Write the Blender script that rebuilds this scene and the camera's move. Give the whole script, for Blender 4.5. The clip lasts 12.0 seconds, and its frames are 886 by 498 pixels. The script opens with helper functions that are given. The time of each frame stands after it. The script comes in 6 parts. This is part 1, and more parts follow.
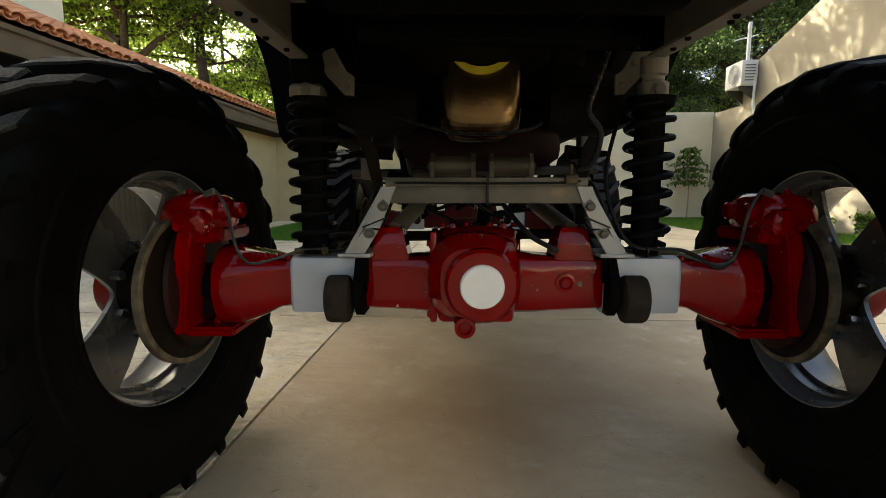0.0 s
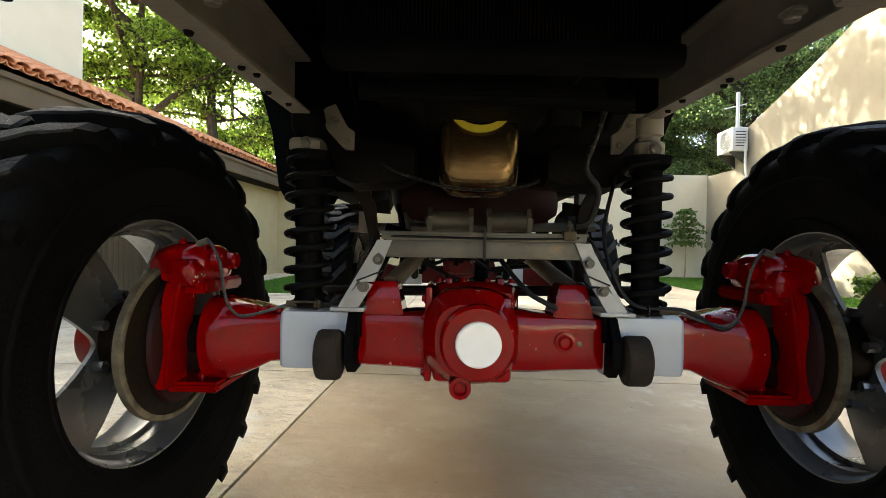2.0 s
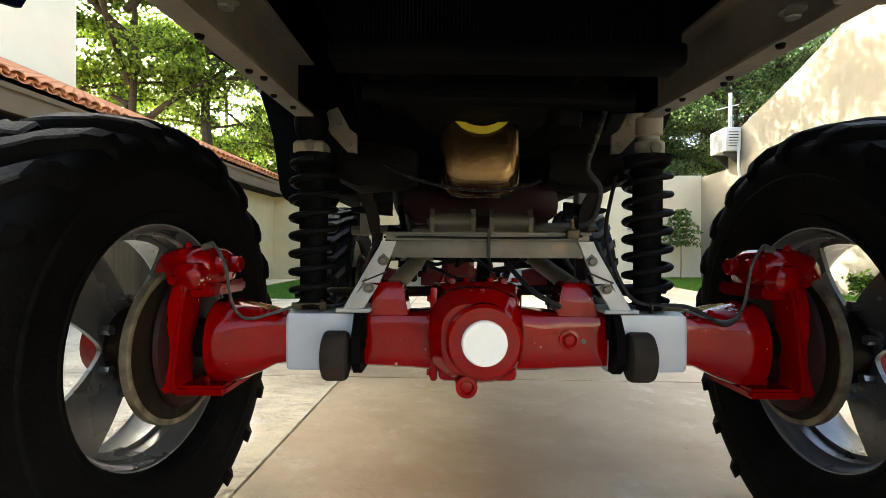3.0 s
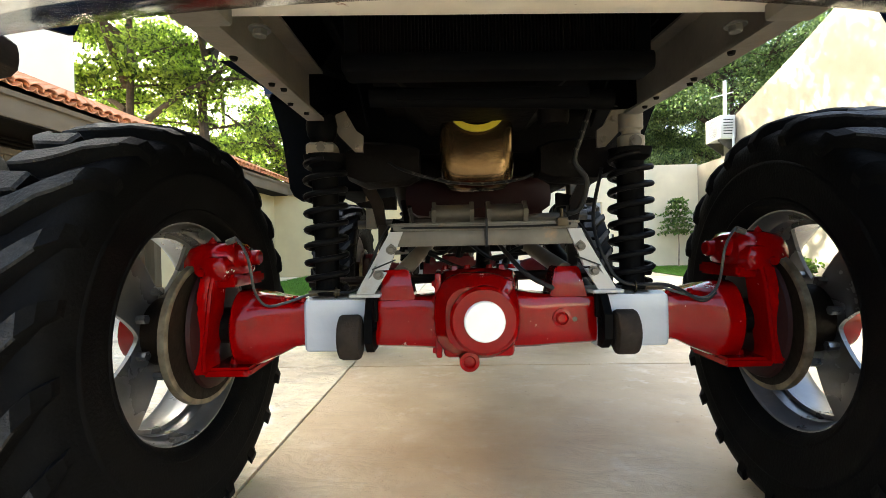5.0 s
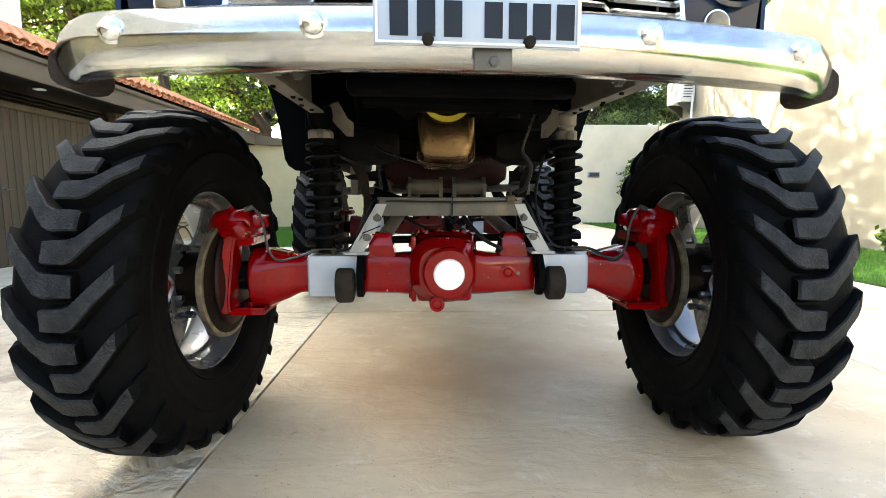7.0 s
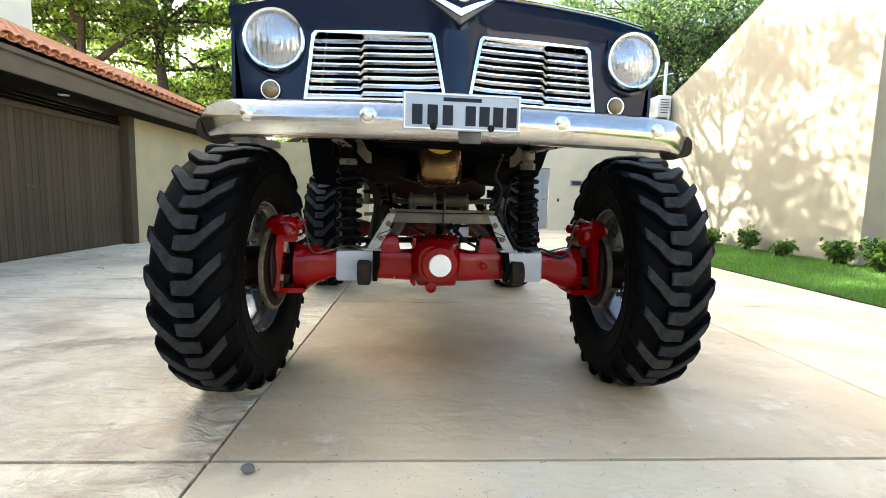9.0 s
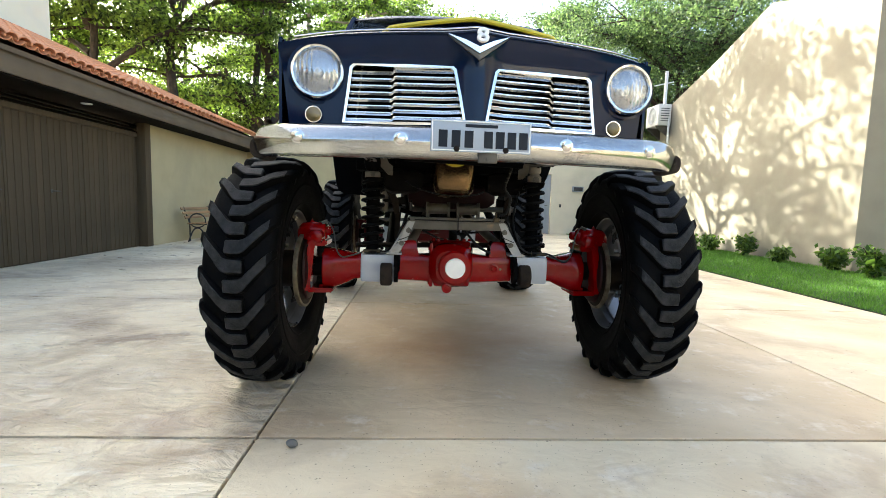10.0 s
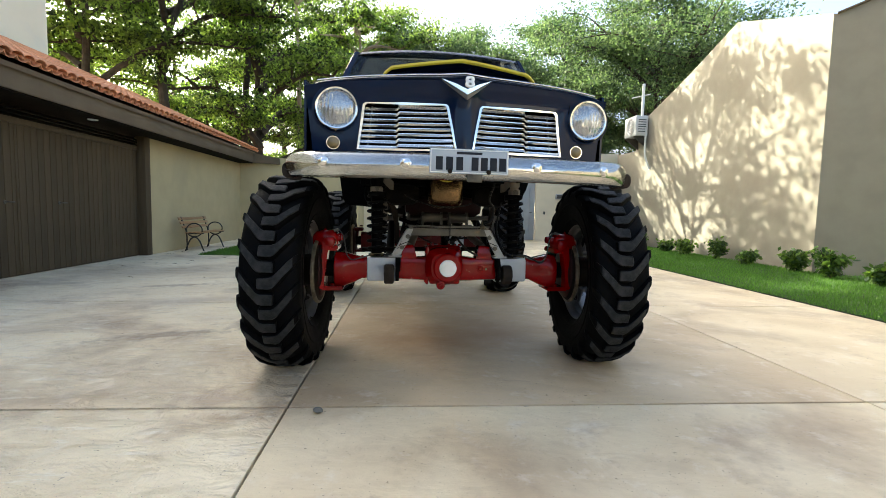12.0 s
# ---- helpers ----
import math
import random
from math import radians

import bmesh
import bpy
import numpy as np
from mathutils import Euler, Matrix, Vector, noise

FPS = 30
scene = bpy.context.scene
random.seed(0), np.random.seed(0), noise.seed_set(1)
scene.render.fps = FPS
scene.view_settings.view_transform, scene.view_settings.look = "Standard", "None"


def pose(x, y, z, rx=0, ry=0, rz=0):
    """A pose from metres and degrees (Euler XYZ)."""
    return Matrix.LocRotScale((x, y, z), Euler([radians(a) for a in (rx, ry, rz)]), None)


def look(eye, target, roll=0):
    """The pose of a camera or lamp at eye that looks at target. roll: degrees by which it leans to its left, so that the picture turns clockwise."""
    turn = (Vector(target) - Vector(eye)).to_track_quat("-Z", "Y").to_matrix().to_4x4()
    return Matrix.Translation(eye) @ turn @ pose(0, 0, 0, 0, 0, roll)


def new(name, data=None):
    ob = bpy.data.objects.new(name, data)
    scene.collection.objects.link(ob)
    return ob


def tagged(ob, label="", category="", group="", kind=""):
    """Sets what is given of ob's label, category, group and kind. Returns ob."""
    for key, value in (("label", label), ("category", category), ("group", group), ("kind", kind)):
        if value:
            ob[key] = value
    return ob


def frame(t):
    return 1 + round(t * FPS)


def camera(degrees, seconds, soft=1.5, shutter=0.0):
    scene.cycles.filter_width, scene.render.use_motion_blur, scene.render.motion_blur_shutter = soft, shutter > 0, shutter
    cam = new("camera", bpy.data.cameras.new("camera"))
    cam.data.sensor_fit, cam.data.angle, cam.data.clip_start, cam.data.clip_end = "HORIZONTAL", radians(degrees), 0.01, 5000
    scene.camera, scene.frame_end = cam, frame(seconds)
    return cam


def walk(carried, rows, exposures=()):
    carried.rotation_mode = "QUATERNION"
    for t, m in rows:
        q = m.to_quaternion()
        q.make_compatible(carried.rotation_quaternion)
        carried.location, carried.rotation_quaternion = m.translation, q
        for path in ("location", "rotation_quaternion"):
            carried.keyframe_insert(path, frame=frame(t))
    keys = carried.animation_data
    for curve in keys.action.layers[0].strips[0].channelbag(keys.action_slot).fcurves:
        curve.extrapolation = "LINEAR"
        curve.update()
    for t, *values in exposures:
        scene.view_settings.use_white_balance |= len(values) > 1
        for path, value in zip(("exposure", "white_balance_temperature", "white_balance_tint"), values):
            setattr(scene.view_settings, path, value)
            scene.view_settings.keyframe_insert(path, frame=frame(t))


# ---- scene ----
cam = camera(86.0, 12.0, soft=0.4)
PATH = [
    (0, (-0.018, -0.367, 0.904), (-0.12, 1.614, 0.655), -0.0),
    (0.5, (-0.01, -0.36, 0.898), (-0.117, 1.626, 0.69), 0.5),
    (1, (-0.012, -0.353, 0.897), (-0.111, 1.641, 0.773), 0.9),
    (1.5, (-0.012, -0.346, 0.9), (-0.109, 1.65, 0.841), 1.1),
    (2, (-0.013, -0.34, 0.9), (-0.112, 1.658, 0.884), 1.1),
    (2.5, (-0.024, -0.344, 0.898), (-0.114, 1.654, 0.895), 0.7),
    (3, (-0.035, -0.351, 0.89), (-0.117, 1.648, 0.89), 0.3),
    (5, (-0.037, -0.48, 0.873), (-0.118, 1.518, 0.852), -1.2),
    (5.5, (-0.051, -0.548, 0.875), (-0.092, 1.449, 0.783), -1.5),
    (6, (-0.053, -0.636, 0.904), (-0.064, 1.356, 0.725), -0.7),
    (6.5, (-0.041, -0.753, 0.942), (-0.028, 1.233, 0.71), -0.4),
    (7, (-0.048, -0.88, 0.944), (0.006, 1.106, 0.719), 0.0),
    (7.2, (-0.052, -0.933, 0.948), (0.019, 1.053, 0.723), 0.3),
    (8.8, (-0.077, -1.485, 0.991), (0.035, 0.499, 0.766), 0.8),
    (9, (-0.095, -1.55, 0.999), (0.012, 0.435, 0.785), 1.4),
    (9.5, (-0.151, -1.683, 1.02), (-0.05, 0.304, 0.818), 1.8),
    (10, (-0.185, -1.806, 1.025), (-0.084, 0.182, 0.829), 1.7),
    (10.5, (-0.224, -1.926, 1.021), (-0.104, 0.062, 0.84), 1.9),
    (11, (-0.243, -2.051, 1.024), (-0.111, -0.063, 0.855), 1.7),
    (11.5, (-0.259, -2.168, 1.038), (-0.113, -0.18, 0.876), 1.6),
    (12, (-0.256, -2.281, 1.041), (-0.102, -0.294, 0.878), 1.3),
]
EXPOSURES = [(0, 1.85, 7400, 2), (0.7, 2.1, 7250, 2), (1.5, 2.48, 7050, 2), (2.5, 2.75, 6900, 2), (5, 3.3, 6750, 2), (7, 3.25, 6430, 2), (9, 2.86, 6350, 2), (12, 2.12, 6500, 2)]
walk(cam, [(t, look(eye, target, roll)) for t, eye, target, roll in PATH], EXPOSURES)

# ---- world and sun ----
SUN = Vector((-0.68, 0.58, 0.55)).normalized()
world = bpy.data.worlds.new("sky")
scene.world = world
world.use_nodes = True
sky = world.node_tree.nodes.new("ShaderNodeTexSky")
sky.sky_type, sky.sun_disc = "NISHITA", False
sky.sun_elevation, sky.sun_rotation = math.asin(SUN.z), math.atan2(SUN.x, SUN.y)
sky.air_density, sky.dust_density, sky.ozone_density = 0.8, 5.0, 0.4
background = world.node_tree.nodes["Background"]
background.inputs["Strength"].default_value = 0.15
world.node_tree.links.new(sky.outputs[0], background.inputs["Color"])
sun = new("sun", bpy.data.lights.new("sun", "SUN"))
sun.data.energy, sun.data.angle, sun.data.color = 5.0, radians(0.3), (1.0, 0.94, 0.82)
sun.matrix_world = look(SUN * 60, (0, 0, 0))


# ---- materials ----
def surface(name, base, alt=None, scale=4.0, rough=0.6, rough_to=None, metal=0.0, bump=0.0, bump_scale=60.0,
            stain=None, stain_scale=1.0, stain_at=(0.55, 0.75), coat=0.0, spread=0.0, specular=0.5, stretch=None, detail=6.0):
    """A procedural material: two colours mixed by fine noise, stains of a third at a larger scale, relief, and a spread of tone from piece to piece."""
    m = bpy.data.materials.new(name)
    m.use_nodes = True
    nt = m.node_tree
    n, l = nt.nodes, nt.links
    b = n["Principled BSDF"]
    b.inputs["Metallic"].default_value = metal
    b.inputs["Coat Weight"].default_value = coat
    b.inputs["Coat Roughness"].default_value = 0.08
    b.inputs["Specular IOR Level"].default_value = specular
    co = n.new("ShaderNodeTexCoord")
    mp = n.new("ShaderNodeMapping")
    l.new(co.outputs["Object"], mp.inputs["Vector"])
    if stretch:
        mp.inputs["Scale"].default_value = stretch
    fine = n.new("ShaderNodeTexNoise")
    fine.inputs["Scale"].default_value, fine.inputs["Detail"].default_value = scale, detail
    l.new(mp.outputs[0], fine.inputs["Vector"])
    mix = n.new("ShaderNodeMix")
    mix.data_type = "RGBA"
    mix.inputs["A"].default_value = (*base, 1)
    mix.inputs["B"].default_value = (*(alt or [c * 0.8 for c in base]), 1)
    ramp = n.new("ShaderNodeMapRange")
    ramp.inputs["From Min"].default_value, ramp.inputs["From Max"].default_value = 0.35, 0.68
    l.new(fine.outputs["Fac"], ramp.inputs["Value"])
    l.new(ramp.outputs[0], mix.inputs["Factor"])
    colour = mix.outputs["Result"]
    if stain:
        wide = n.new("ShaderNodeTexNoise")
        wide.inputs["Scale"].default_value, wide.inputs["Detail"].default_value = stain_scale, 5.0
        wide.inputs["Roughness"].default_value, wide.inputs["Distortion"].default_value = 0.62, 0.4
        l.new(co.outputs["Object"], wide.inputs["Vector"])
        r2 = n.new("ShaderNodeMapRange")
        r2.inputs["From Min"].default_value, r2.inputs["From Max"].default_value = stain_at
        l.new(wide.outputs["Fac"], r2.inputs["Value"])
        mix2 = n.new("ShaderNodeMix")
        mix2.data_type = "RGBA"
        l.new(r2.outputs[0], mix2.inputs["Factor"])
        l.new(colour, mix2.inputs["A"])
        mix2.inputs["B"].default_value = (*stain, 1)
        colour = mix2.outputs["Result"]
    if spread:
        info = n.new("ShaderNodeObjectInfo")
        hsv = n.new("ShaderNodeHueSaturation")
        r3 = n.new("ShaderNodeMapRange")
        r3.inputs["To Min"].default_value, r3.inputs["To Max"].default_value = 1 - spread, 1 + spread
        l.new(info.outputs["Random"], r3.inputs["Value"])
        l.new(r3.outputs[0], hsv.inputs["Value"])
        l.new(colour, hsv.inputs["Color"])
        colour = hsv.outputs["Color"]
    l.new(colour, b.inputs["Base Color"])
    rr = n.new("ShaderNodeMapRange")
    rr.inputs["To Min"].default_value, rr.inputs["To Max"].default_value = rough, rough_to if rough_to is not None else min(1, rough + 0.12)
    l.new(fine.outputs["Fac"], rr.inputs["Value"])
    l.new(rr.outputs[0], b.inputs["Roughness"])
    if bump:
        relief = n.new("ShaderNodeTexNoise")
        relief.inputs["Scale"].default_value, relief.inputs["Detail"].default_value = bump_scale, 4.0
        l.new(mp.outputs[0], relief.inputs["Vector"])
        bp = n.new("ShaderNodeBump")
        bp.inputs["Strength"].default_value, bp.inputs["Distance"].default_value = bump, 0.01
        l.new(relief.outputs["Fac"], bp.inputs["Height"])
        l.new(bp.outputs[0], b.inputs["Normal"])
    return m


def glass(name, tint, rough=0.0):
    m = bpy.data.materials.new(name)
    m.use_nodes = True
    b = m.node_tree.nodes["Principled BSDF"]
    b.inputs["Base Color"].default_value = (*tint, 1)
    b.inputs["Transmission Weight"].default_value = 1.0
    b.inputs["Roughness"].default_value = rough
    b.inputs["IOR"].default_value = 1.45
    return m


def leaf_material(name, dark, light, through_light=0.45):
    """Thin leaves: each island has its own green, and light passes through."""
    m = bpy.data.materials.new(name)
    m.use_nodes = True
    nt = m.node_tree
    n, l = nt.nodes, nt.links
    b, out = n["Principled BSDF"], n["Material Output"]
    geo = n.new("ShaderNodeNewGeometry")
    mix = n.new("ShaderNodeMix")
    mix.data_type = "RGBA"
    mix.inputs["A"].default_value, mix.inputs["B"].default_value = (*dark, 1), (*light, 1)
    l.new(geo.outputs["Random Per Island"], mix.inputs["Factor"])
    l.new(mix.outputs["Result"], b.inputs["Base Color"])
    b.inputs["Roughness"].default_value = 0.55
    tr = n.new("ShaderNodeBsdfTranslucent")
    hsv = n.new("ShaderNodeHueSaturation")
    hsv.inputs["Value"].default_value, hsv.inputs["Hue"].default_value = 2.6, 0.492
    l.new(mix.outputs["Result"], hsv.inputs["Color"])
    l.new(hsv.outputs["Color"], tr.inputs["Color"])
    ms = n.new("ShaderNodeMixShader")
    ms.inputs["Fac"].default_value = through_light
    l.new(b.outputs[0], ms.inputs[1])
    l.new(tr.outputs[0], ms.inputs[2])
    l.new(ms.outputs[0], out.inputs["Surface"])
    return m


def concrete_material(name, base, alt, ripples, stain_at=(0.50, 0.80), streaks=(), gloss=(0.42, 0.68), scuffs=0.0):
    """Trowelled concrete: cloudy tan, brown stains, pale scuffs, dark specks, shallow ripples."""
    m = surface(name, base, alt, 1.3, *gloss, bump=0.12, bump_scale=220,
                stain=(0.33, 0.225, 0.14), stain_scale=0.85, stain_at=stain_at, spread=0.03, detail=9.0)
    n, l = m.node_tree.nodes, m.node_tree.links
    b = n["Principled BSDF"]
    colour = b.inputs["Base Color"].links[0].from_socket
    geo = n.new("ShaderNodeNewGeometry")
    for scale, lo, hi, tone, detail in ((2.3, 0.57, 0.75, (0.82, 0.74, 0.61), 10.0), (21.0, 0.70, 0.735, (0.22, 0.16, 0.10), 2.0), (75.0, 0.70, 0.75, (0.26, 0.19, 0.13), 1.0), (9.0, 0.60, 0.76, (0.40, 0.29, 0.20), 8.0), (5.0, 0.56, 0.72, (0.78, 0.70, 0.58), 12.0), (1.1, 0.56, 0.70, (0.40, 0.29, 0.19), 9.0)):
        t = n.new("ShaderNodeTexNoise")
        t.inputs["Scale"].default_value, t.inputs["Detail"].default_value, t.inputs["Roughness"].default_value = scale, detail, 0.7
        l.new(geo.outputs["Position"], t.inputs["Vector"])
        r = n.new("ShaderNodeMapRange")
        r.inputs["From Min"].default_value, r.inputs["From Max"].default_value, r.inputs["To Max"].default_value = lo, hi, 0.75
        l.new(t.outputs["Fac"], r.inputs["Value"])
        mix = n.new("ShaderNodeMix")
        mix.data_type = "RGBA"
        l.new(r.outputs[0], mix.inputs["Factor"])
        l.new(colour, mix.inputs["A"])
        mix.inputs["B"].default_value = (*tone, 1)
        colour = mix.outputs["Result"]
    # long trowel scuffs, pale and brown
    for scale, turned, tone in ((5.0, 0.35, (0.88, 0.82, 0.70)), (4.1, 0.6, (0.46, 0.345, 0.23)), (7.5, 0.2, (0.50, 0.40, 0.29))) if scuffs else ():
        lay, t, r, mix = [n.new("ShaderNode" + k) for k in ("Mapping", "TexNoise", "MapRange", "Mix")]
        lay.inputs["Scale"].default_value, lay.inputs["Rotation"].default_value, lay.inputs["Location"].default_value = (0.55, 2.4, 1.0), (0, 0, turned), (scale, turned, 0)
        l.new(geo.outputs["Position"], lay.inputs["Vector"])
        l.new(lay.outputs[0], t.inputs["Vector"])
        t.inputs["Scale"].default_value, t.inputs["Detail"].default_value, t.inputs["Roughness"].default_value = scale, 9.0, 0.68
        r.inputs["From Min"].default_value, r.inputs["From Max"].default_value, r.inputs["To Max"].default_value = 0.58, 0.66, scuffs
        l.new(t.outputs["Fac"], r.inputs["Value"])
        mix.data_type = "RGBA"
        l.new(r.outputs[0], mix.inputs["Factor"])
        l.new(colour, mix.inputs["A"])
        mix.inputs["B"].default_value = (*tone, 1)
        colour = mix.outputs["Result"]
    # soft patches of tone: stains, and the truck's painted shade
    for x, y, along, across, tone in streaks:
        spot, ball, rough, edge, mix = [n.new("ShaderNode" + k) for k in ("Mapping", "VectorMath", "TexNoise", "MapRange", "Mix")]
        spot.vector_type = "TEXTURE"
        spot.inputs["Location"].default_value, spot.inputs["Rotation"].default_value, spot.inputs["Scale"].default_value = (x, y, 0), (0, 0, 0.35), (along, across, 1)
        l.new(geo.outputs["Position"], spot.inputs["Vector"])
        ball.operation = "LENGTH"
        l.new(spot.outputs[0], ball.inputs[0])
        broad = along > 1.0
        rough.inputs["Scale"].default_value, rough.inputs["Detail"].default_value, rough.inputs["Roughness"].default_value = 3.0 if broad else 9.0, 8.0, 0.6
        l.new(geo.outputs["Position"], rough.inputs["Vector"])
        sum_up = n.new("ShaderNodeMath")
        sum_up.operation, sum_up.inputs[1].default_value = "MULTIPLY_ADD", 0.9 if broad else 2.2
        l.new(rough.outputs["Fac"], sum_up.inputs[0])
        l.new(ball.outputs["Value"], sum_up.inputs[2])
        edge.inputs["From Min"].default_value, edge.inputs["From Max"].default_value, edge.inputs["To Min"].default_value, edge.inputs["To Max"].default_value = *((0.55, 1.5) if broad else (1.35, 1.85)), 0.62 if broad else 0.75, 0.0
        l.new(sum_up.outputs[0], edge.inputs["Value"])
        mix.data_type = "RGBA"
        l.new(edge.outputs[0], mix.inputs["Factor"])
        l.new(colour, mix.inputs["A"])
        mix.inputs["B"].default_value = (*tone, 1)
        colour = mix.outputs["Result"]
    l.new(colour, b.inputs["Base Color"])
    # shallow ripples left by the trowel
    fine = b.inputs["Normal"].links[0].from_node
    ripple, bend, turn = n.new("ShaderNodeTexNoise"), n.new("ShaderNodeBump"), n.new("ShaderNodeMapping")
    turn.inputs["Scale"].default_value, turn.inputs["Rotation"].default_value = (0.9, 1.6, 1.0), (0, 0, 0.35)
    ripple.inputs["Scale"].default_value, ripple.inputs["Detail"].default_value, ripple.inputs["Roughness"].default_value = 4.2, 5.0, 0.55
    ripple.inputs["Distortion"].default_value = 0.6
    bend.inputs["Strength"].default_value, bend.inputs["Distance"].default_value = ripples, 0.11
    l.new(geo.outputs["Position"], turn.inputs["Vector"])
    l.new(turn.outputs[0], ripple.inputs["Vector"])
    l.new(ripple.outputs["Fac"], bend.inputs["Height"])
    l.new(bend.outputs[0], fine.inputs["Normal"])
    return m


def chip(m, scale, lo, tone):
    """Adds small bright chips where paint has flaked."""
    n, l = m.node_tree.nodes, m.node_tree.links
    b = n["Principled BSDF"]
    colour = b.inputs["Base Color"].links[0].from_socket
    geo = n.new("ShaderNodeNewGeometry")
    fine, wide, both, r, mix = n.new("ShaderNodeTexNoise"), n.new("ShaderNodeTexNoise"), n.new("ShaderNodeMath"), n.new("ShaderNodeMapRange"), n.new("ShaderNodeMix")
    fine.inputs["Scale"].default_value, wide.inputs["Scale"].default_value = scale, scale / 9
    both.operation = "MULTIPLY"
    for t, k in ((fine, 0), (wide, 1)):
        l.new(geo.outputs["Position"], t.inputs["Vector"])
        l.new(t.outputs["Fac"], both.inputs[k])
    r.inputs["From Min"].default_value, r.inputs["From Max"].default_value = lo, lo + 0.02
    l.new(both.outputs[0], r.inputs["Value"])
    mix.data_type = "RGBA"
    l.new(r.outputs[0], mix.inputs["Factor"])
    l.new(colour, mix.inputs["A"])
    mix.inputs["B"].default_value = (*tone, 1)
    l.new(mix.outputs["Result"], b.inputs["Base Color"])


def lamp_glass(name):
    """Thin fluted glass: mostly clear, with a gloss and a little white haze."""
    m = bpy.data.materials.new(name)
    m.use_nodes = True
    nt = m.node_tree
    n, l = nt.nodes, nt.links
    out = n["Material Output"]
    clear, gloss, haze = n.new("ShaderNodeBsdfTransparent"), n.new("ShaderNodeBsdfGlossy"), n.new("ShaderNodeBsdfDiffuse")
    gloss.inputs["Roughness"].default_value = 0.06
    haze.inputs["Color"].default_value = (0.88, 0.89, 0.90, 1)
    wave = n.new("ShaderNodeTexWave")
    wave.inputs["Scale"].default_value, wave.inputs["Distortion"].default_value = 16.0, 3.0
    co = n.new("ShaderNodeTexCoord")
    l.new(co.outputs["Object"], wave.inputs["Vector"])
    bp = n.new("ShaderNodeBump")
    bp.inputs["Strength"].default_value, bp.inputs["Distance"].default_value = 0.25, 0.01
    l.new(wave.outputs["Fac"], bp.inputs["Height"])
    l.new(bp.outputs[0], gloss.inputs["Normal"])
    a, b = n.new("ShaderNodeMixShader"), n.new("ShaderNodeMixShader")
    a.inputs["Fac"].default_value, b.inputs["Fac"].default_value = 0.22, 0.07
    l.new(clear.outputs[0], a.inputs[1])
    l.new(gloss.outputs[0], a.inputs[2])
    l.new(a.outputs[0], b.inputs[1])
    l.new(haze.outputs[0], b.inputs[2])
    l.new(b.outputs[0], out.inputs["Surface"])
    return m


CONCRETE = concrete_material("polished tan concrete", (0.76, 0.64, 0.445), (0.62, 0.495, 0.32), 0.16)
# the broad dark patches paint the truck's shade over its brown stain
CONCRETE_BROWN_SHADE = concrete_material("brown stained concrete with truck shade", (0.64, 0.505, 0.335), (0.50, 0.375, 0.23), 0.16, (0.50, 0.80),
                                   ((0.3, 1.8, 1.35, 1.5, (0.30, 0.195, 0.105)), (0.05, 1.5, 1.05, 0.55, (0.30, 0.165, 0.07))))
CONCRETE_PALE = concrete_material("polished pale concrete", (0.86, 0.74, 0.53), (0.71, 0.585, 0.395), 0.8, (0.49, 0.72),
                                  ((-2.15, 1.60, 0.75, 0.16, (0.30, 0.21, 0.14)), (-1.5, 2.0, 0.5, 0.35, (0.42, 0.31, 0.21)), (-1.12, 1.9, 0.16, 0.4, (0.84, 0.77, 0.66)), (-2.6, 3.0, 1.3, 0.3, (0.48, 0.37, 0.26)), (-1.3, 0.3, 0.35, 0.25, (0.46, 0.34, 0.24)), (-3.9, 5.4, 1.9, 0.7, (0.36, 0.265, 0.175)), (-3.2, 4.0, 0.9, 0.16, (0.40, 0.29, 0.19))), (0.30, 0.55), 0.55)
JOINT = surface("dirty joint filler", (0.03, 0.025, 0.02), rough=0.9)
WALL = surface("beige painted render", (0.47, 0.385, 0.215), (0.435, 0.355, 0.20), 3, 0.85, bump=0.15, bump_scale=90,
               stain=(0.38, 0.315, 0.19), stain_scale=0.5)
WALL_GABLE = surface("weathered cream render", (0.268, 0.240, 0.182), (0.24, 0.214, 0.163), 3, 0.85, bump=0.15, bump_scale=90,
                     stain=(0.23, 0.203, 0.15), stain_scale=0.7)
WALL_CREAM = surface("cream painted render", (0.66, 0.585, 0.43), (0.61, 0.54, 0.40), 2.5, 0.85, bump=0.15, bump_scale=80,
                     stain=(0.52, 0.46, 0.33), stain_scale=0.4)
WALL_WHITE = surface("white painted render", (0.95, 0.86, 0.66), (0.92, 0.83, 0.63), 2.0, 0.85, bump=0.12, bump_scale=80, stain=(0.80, 0.76, 0.67), stain_scale=0.3)
WALL_PALE = surface("pale cream painted render", (0.80, 0.75, 0.64), (0.76, 0.71, 0.60), 2.5, 0.85, bump=0.15, bump_scale=80,
                    stain=(0.60, 0.55, 0.45), stain_scale=0.4)
FASCIA = surface("taupe painted fascia", (0.145, 0.108, 0.068), (0.125, 0.092, 0.058), 2, 0.7, bump=0.05, specular=0.2)
# near black: the shade under the eaves is put into this colour
SOFFIT_SHADED = surface("dark brown soffit boards with eave shade", (0.014, 0.010, 0.007), (0.010, 0.0075, 0.005), 3, 0.7, bump=0.1, specular=0.05)
DARK_TIMBER = surface("dark stained timber", (0.088, 0.064, 0.038), (0.073, 0.052, 0.030), 3, 0.6, bump=0.2, bump_scale=30, specular=0.12,
                      stretch=(6, 6, 0.5), spread=0.12)
